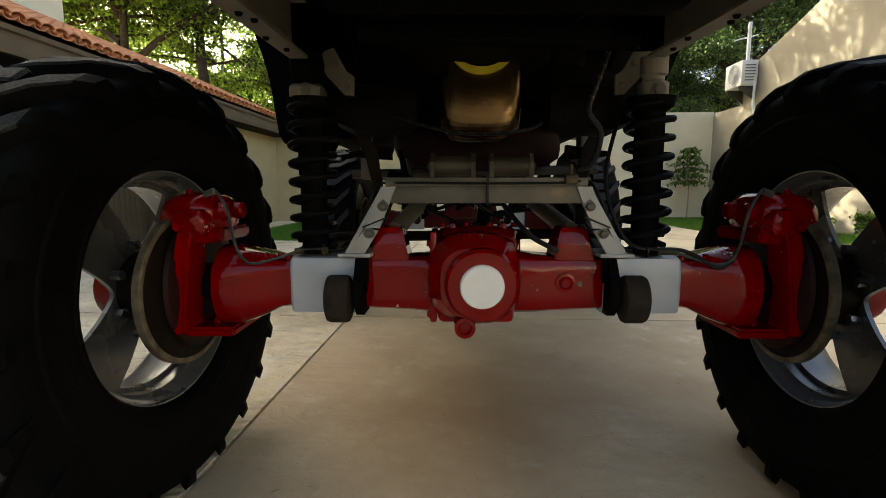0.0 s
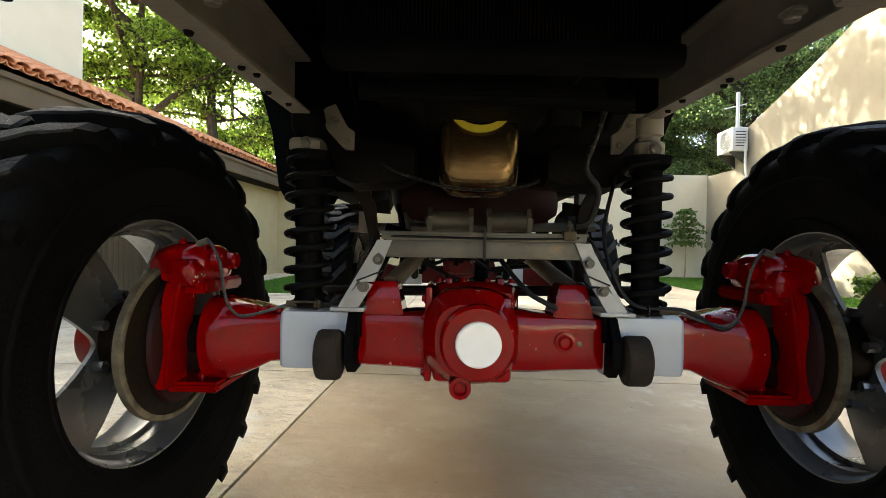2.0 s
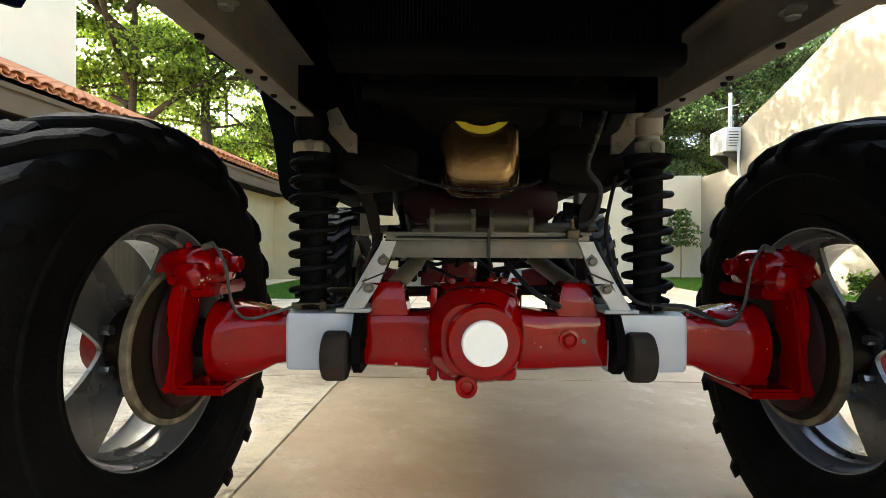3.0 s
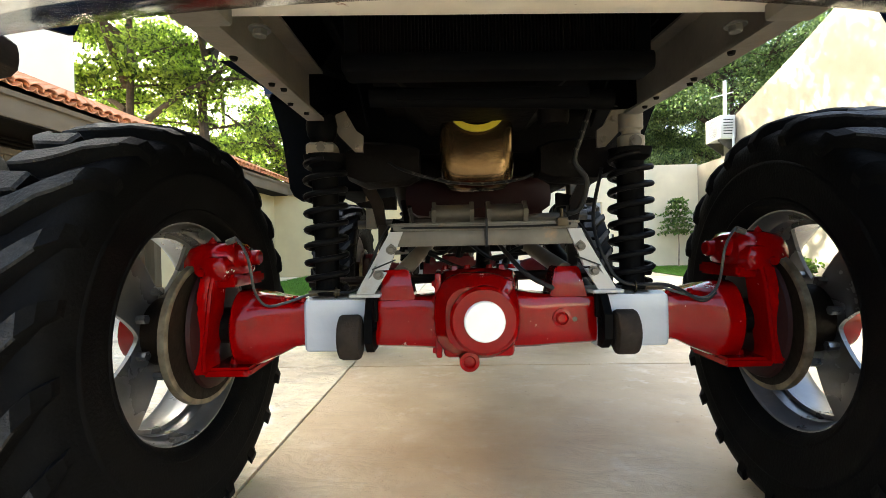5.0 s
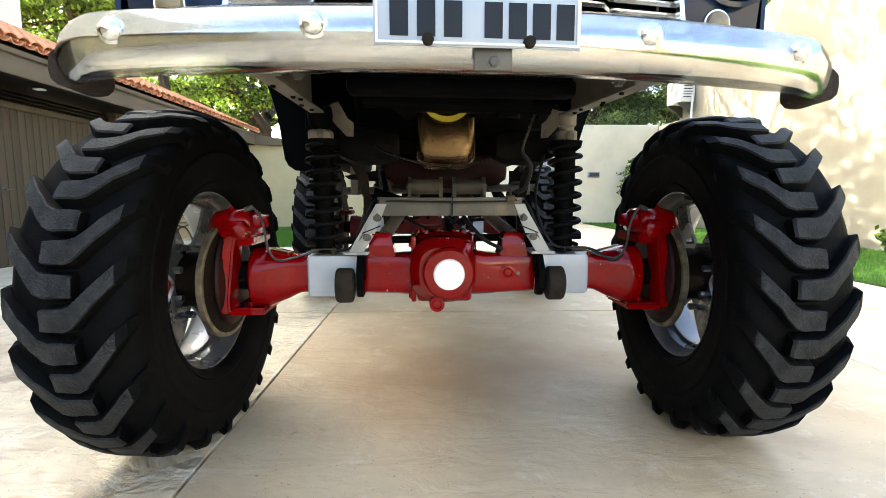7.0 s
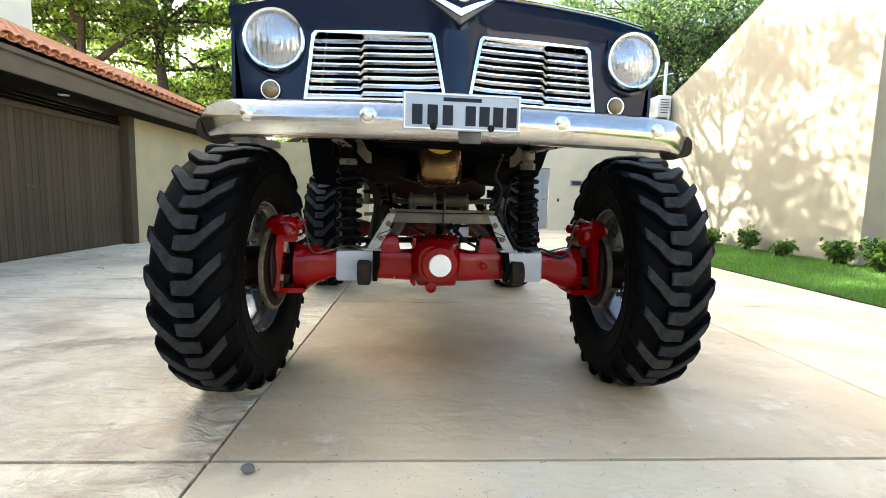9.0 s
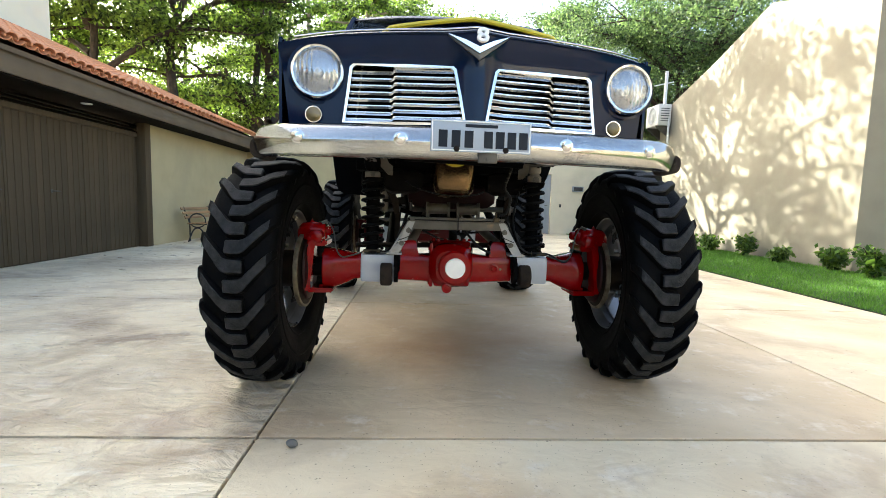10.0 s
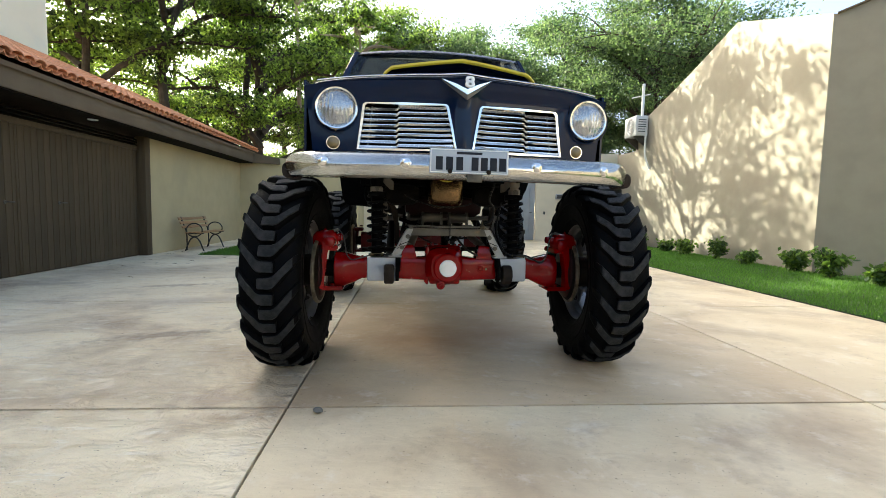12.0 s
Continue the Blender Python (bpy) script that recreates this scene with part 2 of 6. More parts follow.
TERRACOTTA = surface("fired clay tile", (0.66, 0.28, 0.13), (0.54, 0.21, 0.095), 12, 0.8, bump=0.3, bump_scale=60,
                     stain=(0.22, 0.14, 0.10), stain_scale=5, stain_at=(0.55, 0.8), spread=0.15)
GRASS_SOIL = surface("turf", (0.04, 0.085, 0.012), (0.028, 0.06, 0.01), 9, 0.95, bump=0.6, bump_scale=160)
GRASS = leaf_material("grass blade", (0.036, 0.105, 0.009), (0.095, 0.21, 0.018), 0.3)
EARTH = surface("dry earth", (0.20, 0.13, 0.08), (0.15, 0.10, 0.06), 0.7, 0.95, bump=0.4, bump_scale=20)
LEAF = leaf_material("tree leaf", (0.004, 0.014, 0.004), (0.13, 0.21, 0.028), 0.55)
LEAF_FAR = leaf_material("far tree leaf", (0.012, 0.031, 0.012), (0.088, 0.138, 0.042), 0.5)
SHRUB_LEAF = leaf_material("shrub leaf", (0.012, 0.035, 0.006), (0.09, 0.16, 0.02), 0.4)
BARK = surface("grey brown bark", (0.055, 0.042, 0.032), (0.032, 0.025, 0.019), 7, 0.95, bump=0.7, bump_scale=25)
BARK_PALE = surface("pale dry bark", (0.33, 0.27, 0.20), (0.22, 0.17, 0.12), 7, 0.95, bump=0.6, bump_scale=25)
RUBBER = surface("black tyre rubber", (0.0016, 0.0016, 0.0018), (0.003, 0.003, 0.0032), 14, 0.6, 0.8, bump=0.2, bump_scale=120,
                 stain=(0.009, 0.0085, 0.008), stain_scale=4.0, stain_at=(0.58, 0.85), specular=0.06)
TREAD = surface("scuffed dusty tread rubber", (0.0075, 0.008, 0.009), (0.026, 0.026, 0.027), 26, 0.62, 0.82, bump=0.5, bump_scale=140,
                stain=(0.045, 0.046, 0.048), stain_scale=14.0, stain_at=(0.60, 0.80), specular=0.22, detail=10)
RUBBER_OLD = surface("cracked brown rubber", (0.022, 0.014, 0.009), (0.012, 0.008, 0.005), 20, 0.8, bump=0.5, bump_scale=60, specular=0.3)
RED = surface("glossy red enamel", (0.215, 0.0004, 0.0010), (0.16, 0.0004, 0.0008), 6, 0.025, 0.07, bump=0.04, bump_scale=30, coat=0.0, specular=0.22,
              stain=(0.11, 0.001, 0.002), stain_scale=9, stain_at=(0.6, 0.85))
chip(RED, 120.0, 0.447, (0.50, 0.38, 0.33))
WHITE_PAINT = surface("white enamel", (0.82, 0.82, 0.80), (0.74, 0.74, 0.72), 12, 0.45)
SILVER = surface("silver grey paint", (0.40, 0.425, 0.46), (0.34, 0.365, 0.40), 8, 0.38, metal=0.15, bump=0.06,
                 stain=(0.34, 0.35, 0.36), stain_scale=14, stain_at=(0.62, 0.85))
SILVER_DULL = surface("dull silver grey paint", (0.32, 0.325, 0.325), (0.26, 0.262, 0.26), 8, 0.40, metal=0.15, bump=0.06,
                      stain=(0.20, 0.17, 0.13), stain_scale=14, stain_at=(0.60, 0.82))
RIM_METAL = surface("silver painted steel rim", (0.20, 0.203, 0.21), (0.135, 0.137, 0.142), 6, 0.20, 0.36, metal=0.65, bump=0.05,
                    stain=(0.22, 0.21, 0.20), stain_scale=6, stain_at=(0.58, 0.85))
STEEL = surface("dull grey galvanised steel", (0.105, 0.098, 0.083), (0.07, 0.065, 0.055), 10, 0.42, 0.62, metal=0.5, bump=0.08,
                stain=(0.17, 0.11, 0.06), stain_scale=11, stain_at=(0.60, 0.82))
PALE_STEEL = surface("beige chassis paint", (0.15, 0.13, 0.10), (0.105, 0.09, 0.07), 9, 0.5, bump=0.12,
                     stain=(0.20, 0.12, 0.06), stain_scale=10, stain_at=(0.60, 0.82))
CREAM = surface("cream chassis paint", (0.60, 0.55, 0.44), (0.51, 0.46, 0.37), 7, 0.45, bump=0.08, stain=(0.16, 0.06, 0.025), stain_scale=34, stain_at=(0.66, 0.72))
RUST = surface("rusty machined iron", (0.012, 0.008, 0.005), (0.008, 0.005, 0.003), 25, 0.6, metal=0.1, bump=0.2,
               stain=(0.018, 0.010, 0.006), stain_scale=7, stain_at=(0.5, 0.75), specular=0.15)
WORN_EDGE = surface("bare worn iron", (0.20, 0.17, 0.12), (0.07, 0.055, 0.035), 22, 0.5, metal=0.4, bump=0.15)
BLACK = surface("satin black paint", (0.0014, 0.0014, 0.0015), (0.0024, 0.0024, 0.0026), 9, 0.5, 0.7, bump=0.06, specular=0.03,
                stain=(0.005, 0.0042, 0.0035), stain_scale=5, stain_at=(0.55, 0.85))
SPRING_BLACK = surface("black spring enamel", (0.0022, 0.0022, 0.0025), (0.004, 0.004, 0.0045), 15, 0.45, specular=0.06)
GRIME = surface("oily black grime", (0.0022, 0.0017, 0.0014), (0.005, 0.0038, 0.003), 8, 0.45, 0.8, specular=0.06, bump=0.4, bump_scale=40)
BRAID = surface("grey braided hose", (0.045, 0.045, 0.045), (0.025, 0.025, 0.025), 60, 0.4, metal=0.4)
HOSE = surface("black rubber hose", (0.004, 0.004, 0.0045), rough=0.45, specular=0.25)
BRASS = surface("dull brass fitting", (0.06, 0.045, 0.022), (0.035, 0.026, 0.013), 20, 0.4, metal=0.6)
PAN_METAL = surface("oily bronze sump steel", (0.13, 0.085, 0.04), (0.08, 0.05, 0.025), 8, 0.16, 0.30, metal=0.9, bump=0.06,
                    stain=(0.30, 0.20, 0.10), stain_scale=6, stain_at=(0.58, 0.8))
# red of the rear axle, darkened for the shade that it stands in
RED_SHADED = surface("red enamel darkened for shade", (0.075, 0.003, 0.004), (0.05, 0.003, 0.004), 9, 0.5, specular=0.15, stain=(0.05, 0.03, 0.02), stain_scale=6, stain_at=(0.55, 0.8))
DARK_RED = surface("very dark red paint", (0.018, 0.0012, 0.0016), (0.010, 0.001, 0.001), 8, 0.5, specular=0.2)
YELLOW = surface("yellow paint", (0.58, 0.46, 0.025), (0.48, 0.38, 0.02), 10, 0.45)
CHROME = surface("chrome plate", (0.80, 0.79, 0.77), (0.74, 0.73, 0.71), 5, 0.07, 0.16, metal=1.0,
                 stain=(0.50, 0.46, 0.40), stain_scale=16, stain_at=(0.66, 0.9))
NAVY = surface("dark navy car paint", (0.0028, 0.0102, 0.034), (0.0022, 0.0084, 0.028), 3, 0.05, 0.10, coat=0.0, specular=0.2,
               stain=(0.003, 0.008, 0.019), stain_scale=2.0)
LAMP_GLASS = lamp_glass("fluted headlamp glass")
WINDOW_GLASS = glass("tinted window glass", (0.30, 0.33, 0.33))
REFLECTOR = surface("lamp reflector", (0.93, 0.95, 0.98), (0.80, 0.83, 0.88), 22, 0.05, 0.14, metal=1.0, bump=1.0, bump_scale=34)
AMBER = surface("dusty amber lens", (0.20, 0.14, 0.05), (0.14, 0.10, 0.04), 25, 0.25, coat=0.4)
PLATE_GREY = surface("pale grey plate sheet", (0.36, 0.40, 0.45), (0.32, 0.36, 0.41), 6, 0.35)
PLATE_INK = surface("black plate ink", (0.012, 0.015, 0.022), rough=0.5, specular=0.2)
BENCH_WOOD = surface("varnished bench slat", (0.36, 0.20, 0.08), (0.28, 0.15, 0.06), 4, 0.45, stretch=(8, 0.6, 8), bump=0.1, spread=0.1)
IRON = surface("black cast iron", (0.018, 0.016, 0.015), (0.03, 0.026, 0.022), 12, 0.55, bump=0.15)
PLASTIC_WHITE = surface("weathered white plastic", (0.68, 0.68, 0.65), (0.60, 0.60, 0.57), 4, 0.5)
DARK_HOLE = surface("dark plastic grille", (0.03, 0.03, 0.032), rough=0.6)
GREY_DOOR = surface("grey painted steel door", (0.30, 0.31, 0.32), (0.26, 0.27, 0.28), 3, 0.5)
DRY_LEAF = surface("dry fallen leaf", (0.16, 0.09, 0.04), (0.10, 0.06, 0.03), 20, 0.8, spread=0.3)
STONE = surface("grey pebble", (0.16, 0.15, 0.13), (0.10, 0.095, 0.085), 30, 0.9, bump=0.6, bump_scale=80)


# ---- building helpers ----
PLACE = {}


def link(name, me, parent=None, m=None, label=""):
    """One mesh object at the pose m of the world, as a part of parent if there is one."""
    ob = new(name, me)
    m = m or Matrix.Identity(4)
    PLACE[ob.name] = m
    if parent:
        ob.parent = parent
        ob.matrix_parent_inverse = PLACE[parent.name].inverted()
    ob.matrix_basis = m
    if label:
        ob["label"] = label
    return ob


def mesh_of(name, bm, material, smooth=35):
    bmesh.ops.recalc_face_normals(bm, faces=bm.faces)
    me = bpy.data.meshes.new(name)
    bm.to_mesh(me)
    bm.free()
    for mt in material if isinstance(material, (list, tuple)) else [material]:
        me.materials.append(mt)
    if smooth:
        me.polygons.foreach_set("use_smooth", [True] * len(me.polygons))
        me.set_sharp_from_angle(angle=radians(smooth))
    return me


def part(name, bm, material, parent, label="", m=None, smooth=35):
    return link(name, mesh_of(name, bm, material, smooth), parent, m, label)


def thing(name, at, label, category, group=""):
    ob = new(name)
    ob.empty_display_size = 0.2
    ob.matrix_basis = Matrix.Translation(at)
    PLACE[ob.name] = ob.matrix_basis.copy()
    return tagged(ob, label, category, group)


def structure(name, bm, material, label="", smooth=35, m=None):
    return tagged(link(name, mesh_of(name, bm, material, smooth), None, m), label, "", "", "structure")


def box(bm, lo, hi, bevel=0.0, m=None, seg=2):
    """An upright box from corner to corner, its edges rounded by bevel."""
    made = bmesh.ops.create_cube(bm, size=1.0)["verts"]
    c, d = (Vector(lo) + Vector(hi)) / 2, Vector(hi) - Vector(lo)
    for v in made:
        v.co = Vector((v.co.x * d.x, v.co.y * d.y, v.co.z * d.z)) + c
        if m:
            v.co = m @ v.co
    if bevel:
        edges = list({e for v in made for e in v.link_edges})
        bmesh.ops.bevel(bm, geom=edges, offset=bevel, segments=seg, affect="EDGES", profile=0.5)
    return bm


def loft(bm, rings, closed=True, caps=True, mat=0):
    """Skins rings of equal numbers of points."""
    rows = [[bm.verts.new(p) for p in r] for r in rings]
    n = len(rows[0])
    for a, b in zip(rows, rows[1:]):
        for i in range(n if closed else n - 1):
            f = bm.faces.new((a[i], a[(i + 1) % n], b[(i + 1) % n], b[i]))
            f.material_index = mat
    if caps and closed:
        bm.faces.new(rows[0]).material_index = mat
        bm.faces.new(rows[-1][::-1]).material_index = mat
    return bm


def frame_of(d):
    d = Vector(d).normalized()
    a = Vector((0, 0, 1)) if abs(d.z) < 0.9 else Vector((0, 1, 0))
    u = d.cross(a).normalized()
    return u, d.cross(u).normalized()


def tube(bm, points, r, seg=10, caps=True, mat=0):
    """A round bar or hose along points; r is one radius or one for each point."""
    pts = [Vector(p) for p in points]
    rs = r if isinstance(r, (list, tuple)) else [r] * len(pts)
    rings, u0 = [], None
    for i, p in enumerate(pts):
        d = pts[min(i + 1, len(pts) - 1)] - pts[max(i - 1, 0)]
        if d.length < 1e-9:
            d = Vector((0, 0, 1))
        if u0 is None:
            u, w = frame_of(d)
        else:
            d = d.normalized()
            u = (u0 - d * u0.dot(d)).normalized()
            w = d.cross(u)
        u0 = u
        rings.append([p + rs[i] * (math.cos(2 * math.pi * k / seg) * u + math.sin(2 * math.pi * k / seg) * w) for k in range(seg)])
    return loft(bm, rings, True, caps, mat)


def smooth_line(points, steps=8):
    """Points on a Catmull-Rom curve through the given ones."""
    p = [Vector(q) for q in points]
    p = [2 * p[0] - p[1], *p, 2 * p[-1] - p[-2]]
    out = []
    for i in range(1, len(p) - 2):
        for k in range(steps):
            t = k / steps
            a, b, c, d = p[i - 1:i + 3]
            out.append(0.5 * ((2 * b) + (c - a) * t + (2 * a - 5 * b + 4 * c - d) * t * t + (3 * b - a - 3 * c + d) * t ** 3))
    out.append(p[-2])
    return out


def revolve(bm, profile, centre, axis="x", seg=32, closed=False, mat=0):
    """Turns (along, radius) pairs about an axis through centre."""
    c = Vector(centre)
    rings = []
    for k in range(seg):
        a = 2 * math.pi * k / seg
        ring = []
        for s, r in profile:
            q = {"x": (s, r * math.cos(a), r * math.sin(a)), "y": (r * math.cos(a), s, r * math.sin(a)), "z": (r * math.cos(a), r * math.sin(a), s)}[axis]
            ring.append(bm.verts.new(c + Vector(q)))
        rings.append(ring)
    n = len(profile)
    for k in range(seg):
        a, b = rings[k], rings[(k + 1) % seg]
        for i in range(n if closed else n - 1):
            bm.faces.new((a[i], a[(i + 1) % n], b[(i + 1) % n], b[i])).material_index = mat
    bmesh.ops.remove_doubles(bm, verts=[v for r in rings for v in r], dist=1e-6)
    return bm


def prism(bm, outline, axis, a, b, bevel=0.0):
    """A plate: an outline in the two other axes, from a to b along axis."""
    def at(p, s):
        return {"x": (s, p[0], p[1]), "y": (p[0], s, p[1]), "z": (p[0], p[1], s)}[axis]
    before = set(bm.verts)
    loft(bm, [[at(p, a) for p in outline], [at(p, b) for p in outline]])
    if bevel:
        made = [v for v in bm.verts if v not in before]
        edges = [e for e in {e for v in made for e in v.link_edges} if e.calc_face_angle(0) > 0.6]
        bmesh.ops.bevel(bm, geom=edges, offset=bevel, segments=2, affect="EDGES", profile=0.5)
    return bm


def bolt(bm, at, axis="y", r=0.011, h=0.008):
    """A hexagon head with its washer, facing along axis."""
    sign = -1 if axis.startswith("-") else 1
    ax = axis[-1]
    revolve(bm, [(0, 0), (0, r * 1.45), (sign * h * 0.3, r * 1.45), (sign * h * 0.3, 0)], at, ax, 12)
    revolve(bm, [(0, 0), (0, r), (sign * h, r * 0.98), (sign * h * 1.15, r * 0.8), (sign * h * 1.15, 0)], at, ax, 6)
    return bm


def soup(name, verts, faces, material):
    me = bpy.data.meshes.new(name)
    me.from_pydata(verts, [], faces)
    me.materials.append(material)
    return me


# ---- ground, driveway, lawns ----
bm = bmesh.new()
bmesh.ops.create_grid(bm, x_segments=8, y_segments=8, size=600)
structure("ground", bm, EARTH, "dry earth reaching to the horizon", 0, pose(0, 0, -0.09))

bm = box(bmesh.new(), (-5.75, -9.0, -0.085), (5.06, 15.0, -0.024))
driveway = structure("driveway", bm, JOINT, "concrete driveway with dark joints between slabs")


def slab(corners):
    """One poured slab with softened edges; the corners run round it."""
    c = Vector((sum(p[0] for p in corners) / 4, sum(p[1] for p in corners) / 4))
    def inset(d, z):
        return [(p[0] + d * (1 if p[0] < c.x else -1), p[1] + (d + 0.004) * (1 if p[1] < c.y else -1), z) for p in corners]
    bm = loft(bmesh.new(), [inset(0.0065, -0.06), inset(0.0065, -0.002), inset(0.0085, 0.0)])
    # slabs under the truck carry its shade in their colour
    part("concrete_slab", bm, CONCRETE_PALE if c.x < -2 else CONCRETE_BROWN_SHADE if abs(c.x - 0.9) < 0.6 and 0 < c.y < 7 else CONCRETE, driveway, smooth=0)


# the long joints, from the garage to the lawn, and the cross joints; the lawn narrows at the far end
SEAM_X = (-5.74, -0.86, 2.39, 4.62)
SEAM_Y = (-8.9, -5.36, -2.6, 0.17, 2.92, 5.68, 8.45, 11.2, 14.98)
for j in range(len(SEAM_Y) - 1):
    for i in range(3):
        def corner(a, b):
            return (5.05 if a == 3 and j > 5 else SEAM_X[a]), SEAM_Y[b]
        slab([corner(i, j), corner(i + 1, j), corner(i + 1, j + 1), corner(i, j + 1)])


def lawn(name, x0, y0, x1, y1, count, label):
    bm = bmesh.new()
    bmesh.ops.create_grid(bm, x_segments=24, y_segments=60, size=0.5)
    for v in bm.verts:
        x, y = x0 + (v.co.x + 0.5) * (x1 - x0), y0 + (v.co.y + 0.5) * (y1 - y0)
        v.co = (x, y, 0.006 + 0.012 * noise.noise((x * 1.3, y * 1.3, 0)))
    base = structure(name, bm, GRASS_SOIL, label)
    rng = np.random.default_rng(5)
    n = count
    # short blades, thick enough to read as turf
    bx, by = rng.uniform(x0, x1, n), rng.uniform(y0, y1, n)
    a, h, w = rng.uniform(0, 2 * np.pi, n), rng.uniform(0.025, 0.055, n), rng.uniform(0.003, 0.007, n)
    lx, ly = rng.normal(0, 0.018, n), rng.normal(0, 0.018, n)
    v = np.empty((n, 3, 3))
    v[:, 0] = np.c_[bx - w * np.cos(a), by - w * np.sin(a), np.full(n, 0.0)]
    v[:, 1] = np.c_[bx + w * np.cos(a), by + w * np.sin(a), np.full(n, 0.0)]
    v[:, 2] = np.c_[bx + lx, by + ly, h + 0.008]
    me = soup("grass", v.reshape(-1, 3).tolist(), np.arange(3 * n).reshape(-1, 3).tolist(), GRASS)
    tagged(link("grass", me), "short bright green mown grass", "grass", "", "stuff")
    return base


lawn("lawn", 4.64, -6.0, 7.49, 8.45, 75000, "bright green strip of mown lawn along the wall")
lawn("lawn_end", 5.07, 8.45, 7.49, 14.98, 34000, "bright green mown lawn before the far wall")
lawn("lawn_corner", 7.49, -6.0, 10.2, 6.2, 16000, "bright green mown lawn in the corner of the wall")
lawn("lawn_strip", -4.55, 7.86, -2.6, 13.08, 30000, "small green lawn patch beside the house wall")

# ---- walls of the yard ----
GX = 7.5            # face of the gable wall
# the boundary wall bends away from the gable towards the street, its coping rising
bm = bmesh.new()
for a, b in (((GX, 6.2, 4.76), (10.1, 4.2, 5.85)), ((10.1, 4.2, 5.85), (10.1, -9.0, 5.85))):
    d = (Vector(b) - Vector(a)).to_2d().normalized()
    out = Vector((-d.y, d.x)) * 0.3
    loft(bm, [[(x, y, -0.08), (x, y, z), (x + out.x, y + out.y, z), (x + out.x, y + out.y, -0.08)] for x, y, z in (a, b)])
structure("wall_east", bm, WALL_GABLE, "tall beige rendered boundary wall", 0)
bm = bmesh.new()
loft(bm, [[(x - 0.03, y - 0.04, z), (x - 0.03, y - 0.04, z + 0.03), (x + 0.22, y + 0.26, z + 0.03), (x + 0.22, y + 0.26, z)] for x, y, z in ((GX + 0.04, 6.17, 4.775), (10.1, 4.2, 5.85))])
structure("trim_coping", bm, FASCIA, "thin dark coping on the boundary wall")
bm = prism(bmesh.new(), [(6.2, -0.08), (6.2, 4.80), (8.84, 5.64), (10.7, 4.94), (13.1, 4.16), (13.6, 4.0), (13.6, 3.2), (15.2, 3.2), (15.2, -0.08)], "x", GX, GX + 0.35, 0.008)
structure("wall_gable", bm, WALL_GABLE, "beige rendered gable wall dappled by tree shade")
# far wall with the opening of a grey door
FY = 15.0
bm = bmesh.new()
for lo, hi in (((-2.0, FY, -0.08), (3.47, FY + 0.2, 3.25)), ((4.47, FY, -0.08), (GX, FY + 0.2, 3.25)), ((3.47, FY, 2.12), (4.47, FY + 0.2, 3.25))):
    box(bm, lo, hi)
structure("wall_far", bm, WALL_CREAM, "pale cream rendered wall across the far end")
bm = box(bmesh.new(), (-5.73, 13.1, -0.08), (-2.0, 13.25, 2.54))
box(bm, (-2.0, 13.1, -0.08), (-1.8, FY, 2.54))
structure("wall_north", bm, WALL, "beige rendered wall beside the lawn patch")
bm = box(bmesh.new(), (-9.0, -9.2, -0.08), (8.6, -9.0, 3.2))
structure("wall_behind", bm, WALL_PALE, "plain rendered wall closing the yard")
door = structure("door_2", box(bmesh.new(), (3.49, FY + 0.06, 0.01), (4.45, FY + 0.11, 2.10), 0.004), GREY_DOOR, "grey painted steel door")
bm = bmesh.new()
for x in (3.64, 3.84, 4.04, 4.24):
    box(bm, (x, FY + 0.045, 0.15), (x + 0.05, FY + 0.06, 1.95), 0.004)
part("ribs", bm, GREY_DOOR, door)
bm = tube(bmesh.new(), [(4.34, FY + 0.06, 1.02), (4.34, FY, 1.02), (4.24, FY, 1.02)], 0.012)
part("door_handle", bm, STEEL, door)
# plaque and switch on the far wall
meter = thing("meter_box", (5.40, FY, 1.62), "small grey meter box on the cream wall", "meter box")
part("case", box(bmesh.new(), (5.20, FY - 0.07, 1.53), (5.60, FY, 1.72), 0.012), GREY_DOOR, meter)
part("cover", box(bmesh.new(), (5.24, FY - 0.085, 1.56), (5.56, FY - 0.07, 1.69), 0.005), DARK_HOLE, meter)
switch = thing("bell_push", (4.80, FY, 1.02), "small black bell push on the wall", "bell push")
part("plate", box(bmesh.new(), (4.765, FY - 0.03, 0.965), (4.835, FY, 1.075), 0.008), DARK_HOLE, switch)
part("button", revolve(bmesh.new(), [(0, 0.018), (-0.01, 0.016), (-0.012, 0)], (4.80, FY - 0.03, 1.03), "y", 12), STEEL, switch)

# ---- the garage wing ----
HX = -5.46          # face of the house wall
bm = box(bmesh.new(), (HX - 0.25, 7.81, -0.08), (HX, 13.1, 2.415))
box(bm, (HX - 0.25, -9.0, -0.08), (HX, 0.66, 2.415))
structure("wall_west", bm, WALL, "beige rendered house wall")
bm = box(bmesh.new(), (-9.0, 12.75, -0.08), (HX - 0.25, 13.0, 2.405))
structure("wall_house_end", bm, WALL, "beige rendered end wall of the house")
# its unseen upper part is raised to 13 m to shade the yard
bm = box(bmesh.new(), (-9.2, -9.0, -0.08), (-9.0, 10.3, 13.0), 0.01)
box(bm, (-14.0, 10.1, -0.08), (-9.2, 10.3, 13.0), 0.01)
box(bm, (-14.0, -9.0, -0.08), (-13.8, 10.1, 13.0), 0.01)
box(bm, (-13.8, -9.0, 12.8), (-9.2, 10.1, 13.0))
structure("wall_upper_storey", bm, WALL_WHITE, "tall cream upper storey of the house")
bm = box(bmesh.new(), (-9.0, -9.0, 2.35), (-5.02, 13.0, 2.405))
structure("ceiling", bm, SOFFIT_SHADED, "dark brown boarded soffit, eave shade put into its colour")
